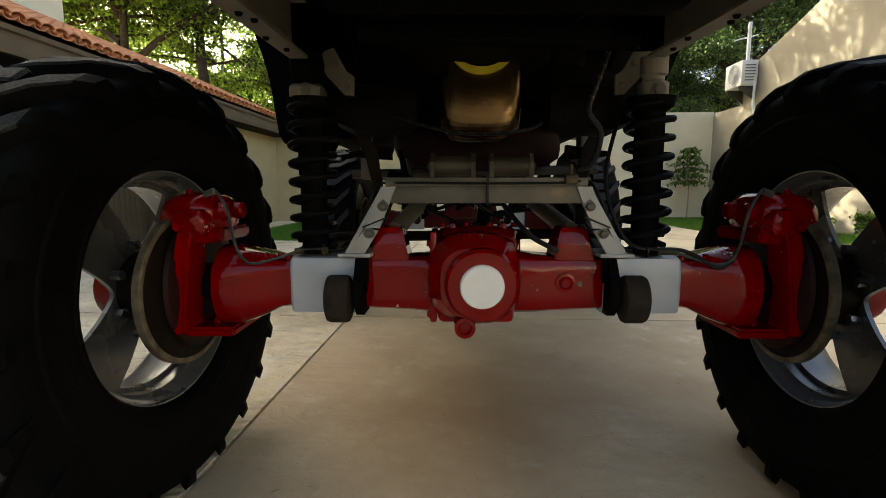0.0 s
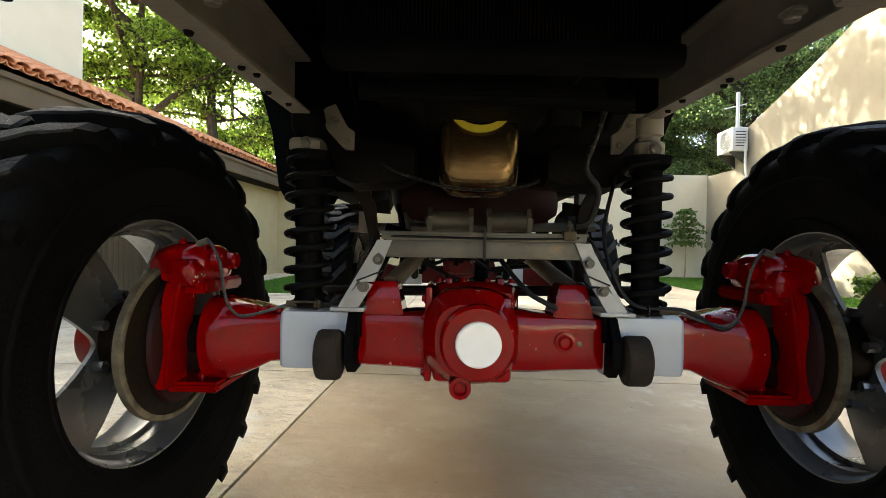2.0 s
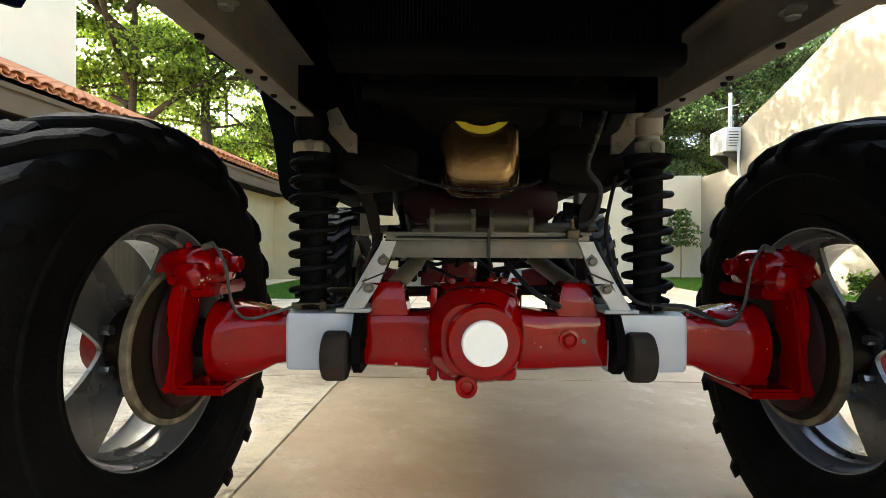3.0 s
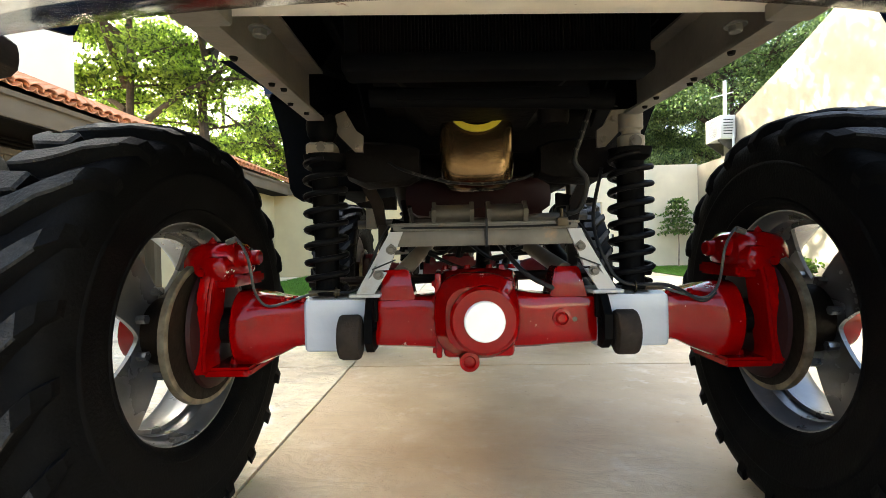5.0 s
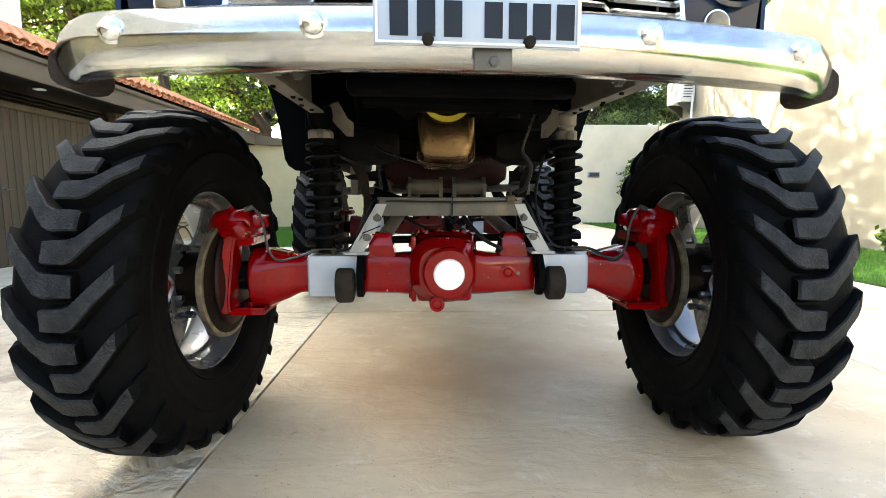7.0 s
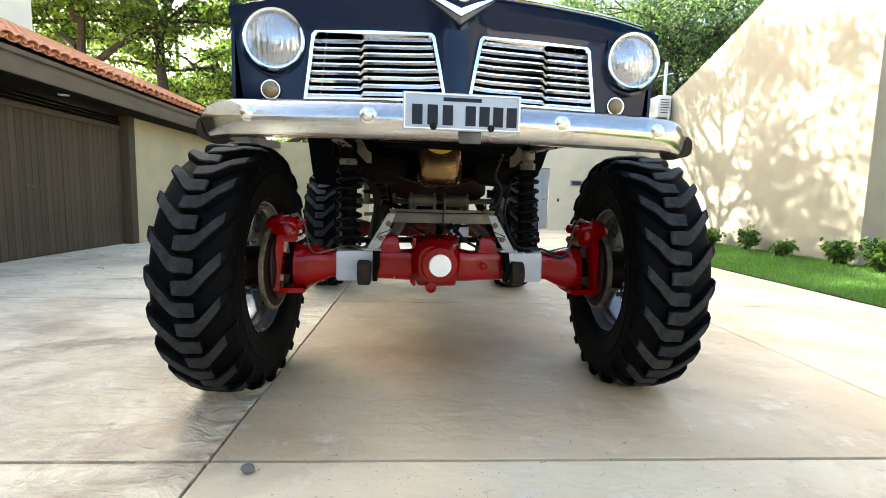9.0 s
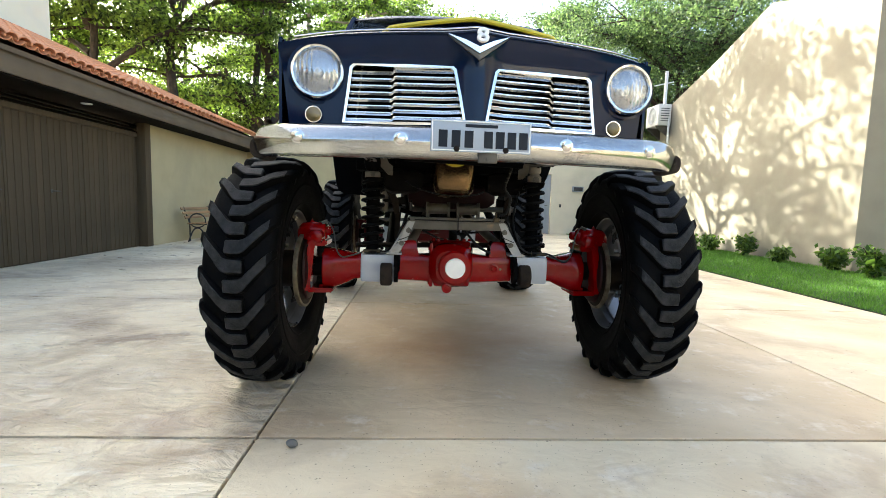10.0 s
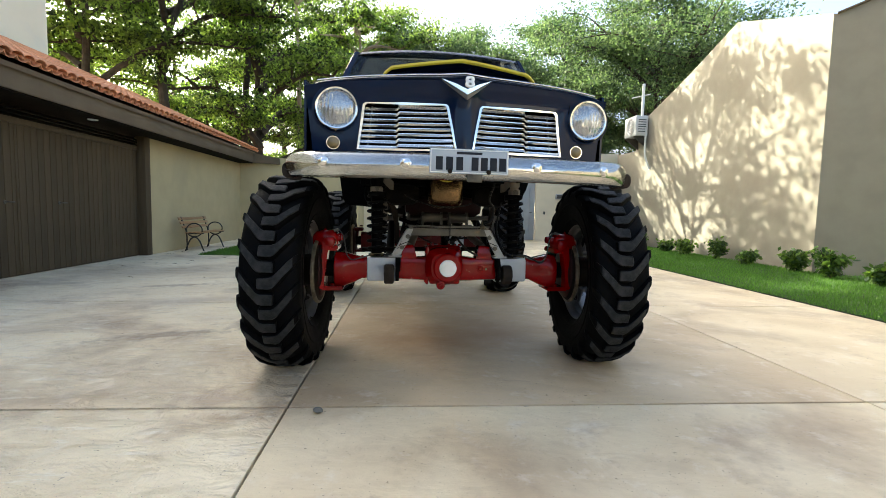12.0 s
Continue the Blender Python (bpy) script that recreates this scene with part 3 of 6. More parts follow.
bm = box(bmesh.new(), (-5.06, -9.0, 2.37), (-5.0, 13.06, 2.66), 0.006)
box(bm, (-9.0, 13.0, 2.37), (-5.06, 13.06, 2.66), 0.006)
prism(bm, [(-5.0, 2.37), (-5.0, 2.66), (-4.22, 2.525), (-4.22, 2.34)], "y", 12.96, 13.06)
structure("fascia", bm, FASCIA, "taupe painted fascia board under the tiles")
bm = box(bmesh.new(), (HX - 0.14, 7.62, 0.0), (HX + 0.04, 7.81, 2.35), 0.008)
structure("trim", bm, DARK_TIMBER, "dark timber post beside the garage door")

DX = HX - 0.13      # face of the garage door
garage = thing("garage_door", (DX, 4.4, 0.0), "dark brown garage door of vertical timber planks, closed", "garage door")
part("backing", box(bmesh.new(), (DX - 0.08, 0.6, -0.02), (DX - 0.03, 7.62, 2.08)), DARK_TIMBER, garage)
plank_me = mesh_of("plank", box(bmesh.new(), (-0.03, 0.004, 0.0), (0.0, 0.116, 2.068), 0.005, seg=1), DARK_TIMBER, 0)
for k in range(58):
    link("plank", plank_me, garage, pose(DX, 0.66 + 0.12 * k, 0.012))
for y in (1.75, 3.25, 4.70, 6.18):
    part("meeting_stile", box(bmesh.new(), (DX, y - 0.02, 0.03), (DX + 0.012, y + 0.02, 2.08), 0.004), DARK_TIMBER, garage)
part("head_rail", box(bmesh.new(), (DX - 0.05, 0.6, 2.08), (DX + 0.03, 7.62, 2.16), 0.006), DARK_TIMBER, garage)
# the louvres take the soffit's colour, with the same painted shade
louvre_me = mesh_of("louvre", box(bmesh.new(), (-0.045, 0.0, -0.006), (0.045, 7.02, 0.006), 0.003, pose(0, 0, 0, 0, 32, 0), 1), SOFFIT_SHADED, 0)
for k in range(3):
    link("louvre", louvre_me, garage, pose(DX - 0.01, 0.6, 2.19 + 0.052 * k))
for y in (4.49, 5.49):
    bm = revolve(bmesh.new(), [(0.0, 0.028), (0.006, 0.026), (0.006, 0.0)], (DX + 0.0, y, 1.02), "x", 14)
    tube(bm, [(DX, y, 1.02), (DX + 0.05, y, 1.02), (DX + 0.055, y + 0.09, 1.02)], 0.008, 8)
    part("door_handle", bm, STEEL, garage, "small steel lever handle")
spot = thing("soffit_lamp", (-5.25, 5.8, 2.35), "small white lamp set in the soffit", "lamp")
part("ring", revolve(bmesh.new(), [(0.0, 0.075), (-0.012, 0.07), (-0.012, 0.05), (0.0, 0.05)], (-5.25, 5.8, 2.35), "z", 20), PLASTIC_WHITE, spot)
part("lens", revolve(bmesh.new(), [(-0.004, 0.05), (-0.006, 0.0)], (-5.25, 5.8, 2.35), "z", 20), WHITE_PAINT, spot)

# roof: barrel tiles on a sloping deck
PITCH = math.atan2(1.72, 4.0)
bm = prism(bmesh.new(), [(-4.96, 2.67), (-8.98, 4.4), (-8.98, 4.34), (-4.96, 2.61)], "y", -9.0, 13.1)
roof = structure("roof", bm, FASCIA, "terracotta barrel tile roof of the garage wing")


def tile_mesh(r, under):
    rings = []
    for s, k in ((0.0, 1.0), (0.40, 0.86)):
        arc = []
        for i in range(7):
            a = math.pi * i / 6
            arc.append((-s, r * k * math.cos(a), (-1 if under else 1) * r * k * 0.72 * math.sin(a)))
        for i in range(6, -1, -1):
            a = math.pi * i / 6
            arc.append((-s, (r * k - 0.014) * math.cos(a), (-1 if under else 1) * (r * k - 0.014) * 0.72 * math.sin(a)))
        rings.append(arc)
    return mesh_of("tile", loft(bmesh.new(), rings), TERRACOTTA, 50)


TILE = tile_mesh(0.105, False)
TROUGH = tile_mesh(0.095, True)
slope = pose(0, 0, 0, 0, math.degrees(PITCH), 0)
for course in range(2):
    for k in range(104):
        y = -6.1 + 0.185 * k
        s = -0.34 * course
        wob = random.uniform(-0.008, 0.008)
        base = Vector((-4.90 + s * math.cos(PITCH), y, 2.715 - s * math.sin(PITCH)))
        link("tile", TILE, roof, Matrix.Translation(base + Vector((0, wob, 0.03))) @ slope @ pose(0, 0, 0, 0, 0, random.uniform(-1.5, 1.5)))
        if course == 0:
            link("tile", TROUGH, roof, Matrix.Translation(base + Vector((0.01, 0.0925, 0.05))) @ slope)
rest = []
for course in range(2, 12):
    for k in range(104):
        s = -0.34 * course
        rest.append(Matrix.Translation((-4.90 + s * math.cos(PITCH), -6.1 + 0.185 * k, 2.745 - s * math.sin(PITCH))) @ slope)
bm = bmesh.new()
verts, faces = [], []
tv, tf = [v.co.copy() for v in TILE.vertices], [tuple(p.vertices) for p in TILE.polygons]
for m in rest:
    o = len(verts)
    verts += [tuple(m @ v) for v in tv]
    faces += [tuple(o + i for i in f) for f in tf]
bm.free()
ob = link("tile_courses", soup("tile_courses", verts, faces, TERRACOTTA), roof)
ob["kind"] = "stuff"


# ---- garden bench ----
def bench(at):
    ob = thing("garden_bench", at, "garden bench with wooden slats and scrolled black iron ends", "bench")
    x, y, _ = at
    slat = mesh_of("slat", box(bmesh.new(), (-0.03, 0.0, -0.011), (0.03, 1.44, 0.011), 0.005), BENCH_WOOD)
    for dx, z in ((0.10, 0.41), (0.19, 0.42), (0.28, 0.42), (0.37, 0.41)):
        link("seat_slat", slat, ob, pose(x + dx, y, z))
    for dx, z in ((0.02, 0.54), (-0.02, 0.63), (-0.06, 0.72)):
        link("back_slat", slat, ob, pose(x + dx, y, z, 0, 68, 0))
    for dy in (0.14, 1.30):
        bm = bmesh.new()
        arc = [(x + 0.22 + 0.17 * math.cos(a), y + dy, 0.47 + 0.15 * math.sin(a)) for a in [math.pi * 2 * k / 24 for k in range(25)]]
        tube(bm, arc, 0.014, 8)
        tube(bm, smooth_line([(x + 0.02, y + dy, 0.0), (x + 0.12, y + dy, 0.24), (x + 0.22, y + dy, 0.31), (x + 0.32, y + dy, 0.24), (x + 0.42, y + dy, 0.0)], 6), 0.016, 8)
        tube(bm, smooth_line([(x + 0.06, y + dy, 0.02), (x + 0.05, y + dy, 0.4), (x - 0.02, y + dy, 0.62), (x - 0.075, y + dy, 0.76)], 6), 0.015, 8)
        tube(bm, [(x + 0.05, y + dy, 0.395), (x + 0.42, y + dy, 0.395)], 0.013, 8)
        part("iron_end", bm, IRON, ob)
    return ob


bench((-5.22, 8.62, 0.0))

# ---- air conditioner on the gable wall ----
ac = thing("air_conditioner", (7.27, 13.2, 3.59), "white outdoor air conditioner unit on wall brackets", "air conditioner")
part("case", box(bmesh.new(), (7.06, 12.8, 3.59), (7.47, 13.6, 4.23), 0.02), PLASTIC_WHITE, ac)
bm = revolve(bmesh.new(), [(0.0, 0.285), (-0.015, 0.28), (-0.015, 0.26), (0.0, 0.25)], (7.06, 13.17, 3.91), "x", 28)
for k in range(5):
    revolve(bm, [(-0.006, 0.235 - 0.045 * k), (-0.012, 0.229 - 0.045 * k), (-0.006, 0.223 - 0.045 * k)], (7.06, 13.17, 3.91), "x", 28)
part("fan_guard", bm, PLASTIC_WHITE, ac)
part("fan_opening", revolve(bmesh.new(), [(-0.002, 0.25), (-0.003, 0.0)], (7.06, 13.17, 3.91), "x", 28), GREY_DOOR, ac)
for k in range(6):
    part("vent", box(bmesh.new(), (7.14, 12.796, 3.71 + 0.075 * k), (7.40, 12.8, 3.735 + 0.075 * k)), DARK_HOLE, ac)
for y in (12.93, 13.49):
    part("bracket", prism(bmesh.new(), [(7.5, 3.22), (7.5, 3.59), (7.06, 3.59), (7.06, 3.55)], "y", y - 0.02, y + 0.02), STEEL, ac)
part("pipe", tube(bmesh.new(), smooth_line([(7.40, 12.79, 3.8), (7.38, 12.75, 3.07), (7.42, 12.65, 2.7), (7.49, 12.6, 2.5)], 6), 0.032, 8), PLASTIC_WHITE, ac)
mast = thing("service_mast", (7.95, 14.2, 0.0), "pale service mast with a small crossbar", "mast")
part("pole", tube(bmesh.new(), [(7.95, 14.2, 0.0), (7.95, 14.2, 5.6)], 0.05, 12), PLASTIC_WHITE, mast)
part("crossbar", tube(bmesh.new(), [(7.55, 14.2, 5.10), (8.2, 14.2, 5.26)], 0.018, 8), PLASTIC_WHITE, mast)


# ---- trees ----
def leaves(points, size, per, spread, seed, droop=0.3, flat=0.32):
    """Verts and faces of small pointed leaves scattered round the given points."""
    rng = np.random.default_rng(seed)
    p = np.repeat(np.array([tuple(q) for q in points]), per, axis=0)
    n = len(p)
    p = p + rng.normal(0, 1, (n, 3)) * np.array([spread, spread, spread * flat])
    d = rng.normal(0, 1, (n, 3))
    d[:, 2] -= droop
    d /= np.linalg.norm(d, axis=1)[:, None]
    s = np.cross(d, rng.normal(0, 1, (n, 3)))
    s /= np.linalg.norm(s, axis=1)[:, None]
    ln = size * rng.uniform(0.6, 1.35, n)[:, None]
    v = np.empty((n, 4, 3))
    v[:, 0], v[:, 1], v[:, 2], v[:, 3] = p, p + d * ln * 0.5 + s * ln * 0.26, p + d * ln, p + d * ln * 0.5 - s * ln * 0.26
    return v.reshape(-1, 3).tolist(), np.arange(4 * n).reshape(-1, 4).tolist()


def tree(at, height, crown, seed, label, leaf=LEAF, bark=BARK, size=0.20, per=40, trunk=0.22, low=0.26, limbs=10, twigs=9, name="tree", clump=0.062, flat=0.32):
    """A tapered trunk that forks into limbs and twigs, with leaf clumps along the twigs."""
    rng = random.Random(seed)
    ob = thing(name, at, label, "tree")
    base = Vector(at)
    bm = bmesh.new()
    fork = base + Vector((rng.uniform(-0.5, 0.5), rng.uniform(-0.5, 0.5), height * low))
    top = base + Vector((rng.uniform(-0.6, 0.6), rng.uniform(-0.6, 0.6), height * 0.80))
    stem = smooth_line([base - Vector((0, 0, 0.1)), base.lerp(fork, 0.5) + Vector((rng.uniform(-0.2, 0.2), rng.uniform(-0.2, 0.2), 0)), fork,
                        fork.lerp(top, 0.5) + Vector((rng.uniform(-0.5, 0.5), rng.uniform(-0.5, 0.5), 0)), top], 4)
    tube(bm, stem, [trunk * (1.15 - 1.0 * k / (len(stem) - 1)) for k in range(len(stem))], 9)
    tips = []
    for i in range(limbs):
        a = 2.4 * i + rng.uniform(-0.4, 0.4)
        rise = (i + 0.5) / limbs
        root = fork.lerp(top, rise * 0.9)
        reach = crown * (1.0 - 0.55 * rise ** 2) * rng.uniform(0.7, 1.0)
        end = Vector((base.x + reach * math.cos(a), base.y + reach * math.sin(a), root.z + reach * rng.uniform(0.15, 0.55)))
        mid = root.lerp(end, 0.5) + Vector((rng.uniform(-0.4, 0.4), rng.uniform(-0.4, 0.4), rng.uniform(0.2, 0.9)))
        line = smooth_line([root, mid, end], 5)
        tube(bm, line, [trunk * (0.58 - 0.48 * k / (len(line) - 1)) for k in range(len(line))], 6, False)
        for k in range(twigs):
            s = line[rng.randrange(2, len(line))]
            b = a + rng.uniform(-1.6, 1.6)
            r = crown * rng.uniform(0.16, 0.42)
            e = s + Vector((r * math.cos(b), r * math.sin(b), r * rng.uniform(-0.12, 0.38)))
            tw = smooth_line([s, s.lerp(e, 0.5) + Vector((0, 0, rng.uniform(0, 0.4))), e], 4)
            tube(bm, tw, [trunk * (0.20 - 0.16 * q / (len(tw) - 1)) for q in range(len(tw))], 4, False)
            for q in tw[3:]:
                tips.append(q)
                tips.append(q + Vector((rng.uniform(-1, 1), rng.uniform(-1, 1), rng.uniform(-0.4, 0.5))) * crown * 0.10)
    part("trunk", bm, bark, ob)
    v, f = leaves(tips, size * 0.76, round(per * 1.55), crown * clump, seed, flat=flat)
    link("crown", soup("crown", v, f, leaf), ob)
    return ob


tree((-5.3, 21.2, 0), 17.2, 5.2, 3, "broad shade tree with feathery green leaves behind the wall", per=9, clump=0.05, limbs=12, twigs=8, flat=0.6, low=0.60, size=0.21, trunk=0.12, bark=BARK_PALE)
tree((-6.6, 18.9, 0), 10.6, 5.2, 12, "spreading shade tree with dark forking branches", per=15, clump=0.045, low=0.20, trunk=0.32)
tree((-11.5, 15.5, 0), 17.5, 6.4, 8, "tall dense shade tree behind the house roof", per=19, clump=0.05)
tree((-17.0, 17.5, 0), 20.0, 7.2, 28, "very tall shade tree beyond the house", per=38, size=0.26)
tree((-13.0, 24.0, 0), 15.0, 6.5, 15, "tall dense shade tree behind the house", per=13, clump=0.05)
tree((-8.2, 28.5, 0), 17.0, 6.4, 19, "broad shade tree beyond the wall", per=15, size=0.24)
tree((-4.0, 31.3, 0), 20.5, 6.8, 83, "broad dark green tree beyond the garden wall", per=15, size=0.26, low=0.2)
tree((-9.3, 16.9, 0), 14.5, 4.8, 88, "dense dark green shade tree behind the roof", per=18, clump=0.05, low=0.45)
tree((-7.6, 20.0, 0), 14.0, 2.3, 93, "slender shade tree with a small thin crown", per=3, low=0.72, trunk=0.16)
tree((-3.0, 23.0, 0), 13.5, 3.6, 21, "tall pale trunked tree with thin foliage", bark=BARK_PALE, limbs=12, twigs=4, per=22, clump=0.045, low=0.34, trunk=0.24)
tree((1.2, 34.9, 0), 18.0, 7.0, 47, "rounded green tree far behind the yard", leaf=LEAF_FAR, per=20, limbs=15, twigs=11, flat=0.7, clump=0.055, size=0.28)
tree((4.6, 31.3, 0), 13.5, 6.0, 34, "rounded green tree far behind the yard", leaf=LEAF_FAR, per=20, limbs=15, twigs=11, flat=0.7, clump=0.055, size=0.24)
tree((8.6, 26.7, 0), 11.5, 4.8, 62, "bushy green tree behind the far wall", leaf=LEAF_FAR, per=22, limbs=15, twigs=11, flat=0.7, clump=0.055, low=0.14)
tree((12.0, 34.0, 0), 18.5, 6.8, 41, "rounded green tree far behind the yard", leaf=LEAF_FAR, per=20, limbs=15, twigs=11, flat=0.7, clump=0.055, size=0.26)
tree((13.8, 23.0, 0), 14.5, 6.8, 55, "leafy tree behind the gable wall", leaf=LEAF_FAR, per=22, limbs=18, twigs=11, flat=0.7, clump=0.06)
tree((20.5, 31.3, 0), 16.0, 6.5, 59, "leafy tree far behind the gable wall", leaf=LEAF_FAR, per=20, limbs=15, twigs=11, flat=0.7, clump=0.055, size=0.24)
tree((-8.8, 22.6, 0), 7.5, 4.5, 71, "low bushy tree behind the garden wall", per=17, low=0.12)

# sapling on the lawn by the far wall
SX, SY = 6.6, 14.4
sap = thing("sapling", (SX, SY, 0.0), "thin sapling with spreading tiers of feathery leaves", "sapling")
bm = tube(bmesh.new(), smooth_line([(SX, SY, 0.0), (SX + 0.02, SY, 0.7), (SX - 0.015, SY, 1.5), (SX, SY, 2.05)], 4), [0.026 - 0.0015 * k for k in range(13)], 8)
pts = []
for tier in range(6):
    z, r = 1.02 + 0.19 * tier, (0.60, 0.66, 0.60, 0.55, 0.44, 0.26)[tier]
    for k in range(9):
        a = 2 * math.pi * k / 9 + 0.7 * tier
        c, d, r2 = math.cos(a), math.sin(a), r * (0.82 + 0.18 * math.sin(5.0 * k + tier))
        line = smooth_line([(SX, SY, z), (SX + r2 * 0.5 * c, SY + r2 * 0.5 * d, z + 0.13), (SX + r2 * c, SY + r2 * d, z + 0.03)], 8)
        tube(bm, line, 0.005, 4, False)
        pts += line[3:]
part("trunk", bm, BARK_PALE, sap)
v, f = leaves(pts, 0.085, 3, 0.018, 77, 0.6)
link("crown", soup("crown", v, f, SHRUB_LEAF), sap)


def shrub(at, r, h, seed):
    rng = random.Random(seed)
    ob = thing("shrub", at, "small young shrub with bright green leaves at the wall", "shrub", "shrubs along the wall")
    bm, pts = bmesh.new(), []
    for k in range(9):
        a = rng.uniform(0, 2 * math.pi)
        e = Vector(at) + Vector((r * rng.uniform(0.2, 1) * math.cos(a), r * rng.uniform(0.2, 1) * math.sin(a), h * rng.uniform(0.55, 1)))
        line = smooth_line([at, Vector(at).lerp(e, 0.5) + Vector((0, 0, 0.06)), e], 4)
        tube(bm, line, 0.008, 5, False)
        pts += line[2:]
    part("stem", bm, BARK, ob)
    v, f = leaves(pts, 0.10, 9, 0.06, seed)
    link("foliage", soup("foliage", v, f, SHRUB_LEAF), ob)
    return ob


for k, y in enumerate((4.55, 5.35, 6.25, 7.4, 8.5, 9.7, 10.75, 12.2)):
    shrub((7.16 - 0.08 * (k % 2), y, 0.0), 0.17 + 0.045 * (k % 3), 0.32 + 0.10 * ((k * 2) % 3), 90 + k)


# ---- the truck ----
AY = 1.0            # front axle, along the drive
RY = 3.88           # rear axle
WZ = 0.672
truck = thing("truck", (0, 2.4, 0), "lifted navy blue off-road truck on huge tractor tyres with red axles", "truck")


def carcass_mesh():
    """The tyre without its lugs, about its own centre: full side walls and a rounded crown."""
    bm = bmesh.new()
    prof = [(-0.096, 0.334), (-0.112, 0.338), (-0.136, 0.349), (-0.150, 0.357), (-0.160, 0.370), (-0.163, 0.377), (-0.160, 0.382), (-0.170, 0.405), (-0.178, 0.435), (-0.183, 0.475), (-0.187, 0.482), (-0.187, 0.489), (-0.183, 0.494), (-0.185, 0.515), (-0.184, 0.545), (-0.176, 0.570), (-0.150, 0.586), (-0.08, 0.595), (0, 0.598)]
    prof = prof + [(-a, r) for a, r in prof[-2::-1]]
    revolve(bm, [(a * 0.92, r) for a, r in prof], (0, 0, 0), "x", 88)
    return mesh_of("tyre", bm, RUBBER, 40)


def lug_mesh(side, seed):
    """One lug: a level foot by the middle of the tread, then a bar swept up to the shoulder, where it runs out on the side wall."""
    rows = ((-0.046, 0.00, 0.040, 0.625), (-0.040, 0.00, 0.046, 0.632), (0.028, 0.00, 0.049, 0.634), (0.052, 0.016, 0.050, 0.633), (0.105, 0.105, 0.046, 0.627),
            (0.158, 0.195, 0.043, 0.613), (0.182, 0.238, 0.038, 0.594), (0.194, 0.262, 0.028, 0.560))
    rings = []
    for u, da, hw, rt in rows:
        rb = 0.588 - 0.075 * max(0, u - 0.14) / 0.05
        ring = []
        for dh, r in ((-1.42, rb), (-1.04, rt - 0.006), (-0.90, rt), (0.90, rt), (1.04, rt - 0.006), (1.42, rb)):
            a = da + dh * hw
            ring.append((side * 0.92 * (u - (0.02 if r == rb and u > 0.17 else 0)), -r * math.cos(a), r * math.sin(a)))
        rings.append([(x, y * 1.006, z * 1.006) for x, y, z in ring])
    bm = loft(bmesh.new(), rings)
    for f in bm.faces:                      # the worn running face
        if len(f.verts) == 4 and min(math.hypot(v.co.y, v.co.z) for v in f.verts) > 0.605:
            f.material_index = 1
    bmesh.ops.subdivide_edges(bm, edges=[e for e in bm.edges if e.calc_length() > 0.045], cuts=1)
    for v in bm.verts:                      # uneven wear
        if math.hypot(v.co.y, v.co.z) > 0.60:
            v.co += noise.noise_vector(v.co * 13 + Vector((seed * 7.3, 0, side * 3.1))) * 0.0055
    return mesh_of("lug", bm, [RUBBER, TREAD], 30)


def rim_mesh(s):
    """The steel rim, its dish pierced by four windows; s is the outer side."""
    bm = bmesh.new()
    barrel = [(-0.104, 0.351), (-0.110, 0.345), (-0.108, 0.337), (-0.100, 0.332), (-0.088, 0.332), (-0.078, 0.326), (-0.066, 0.322), (-0.058, 0.312), (0.02, 0.305), (0.085, 0.308), (0.115, 0.325), (0.130, 0.342), (0.135, 0.355),
              (0.120, 0.350), (0.09, 0.325), (0.02, 0.318), (-0.045, 0.322), (-0.056, 0.334), (-0.09, 0.344)]
    revolve(bm, [(s * a, r) for a, r in barrel], (0, 0, 0), "x", 64, closed=True)
    n = 128
    dish = bmesh.new()
    def x_at(r):
        return s * (-0.016 - 0.010 * math.sin(math.pi * (r - 0.1) / 0.23))
    ring_out, ring_hub = 0.294, 0.095
    for k in range(n):
        quad = []
        for kk in (k, k + 1):
            a = 2 * math.pi * kk / n
            off = abs((a + math.pi / 4) % (math.pi / 2) - math.pi / 4)      # angle from the middle of a window
            r_in = 0.112 + 0.182 * (1 - math.sqrt(1 - (off / 0.42) ** 2)) if off < 0.42 else ring_out
            quad.append((a, min(r_in, ring_out)))
        (a, ra), (b, rb) = quad
        levels = 4
        for i in range(levels):
            pts = []
            for ang, rr in ((a, ra), (b, rb)):
                r0 = ring_hub + (rr - ring_hub) * i / levels
                r1 = ring_hub + (rr - ring_hub) * (i + 1) / levels
                pts.append((r0, r1, ang))
            q = [(x_at(r), r * math.cos(t), r * math.sin(t)) for r, t in ((pts[0][0], a), (pts[0][1], a), (pts[1][1], b), (pts[1][0], b))]
            dish.faces.new([dish.verts.new(p) for p in q])
        dish.faces.new([dish.verts.new((x_at(r), r * math.cos(t), r * math.sin(t))) for r, t in ((ring_out, a), (0.317, a), (0.317, b), (ring_out, b))])
    bmesh.ops.remove_doubles(dish, verts=dish.verts, dist=1e-5)
    bmesh.ops.recalc_face_normals(dish, faces=dish.faces)
    bmesh.ops.solidify(dish, geom=dish.faces[:], thickness=0.012)
    me = bpy.data.meshes.new("dish")
    dish.to_mesh(me)
    dish.free()
    bm.from_mesh(me)
    for k in range(8):                      # wheel nuts
        a = 2 * math.pi * (k + 0.5) / 8
        revolve(bm, [(-s * 0.05, 0.0), (-s * 0.05, 0.014), (-s * 0.018, 0.013), (-s * 0.018, 0.0)], (0, 0.125 * math.cos(a), 0.14 * math.sin(a)), "x", 6)
    return mesh_of("wheel", bm, RIM_METAL, 35)


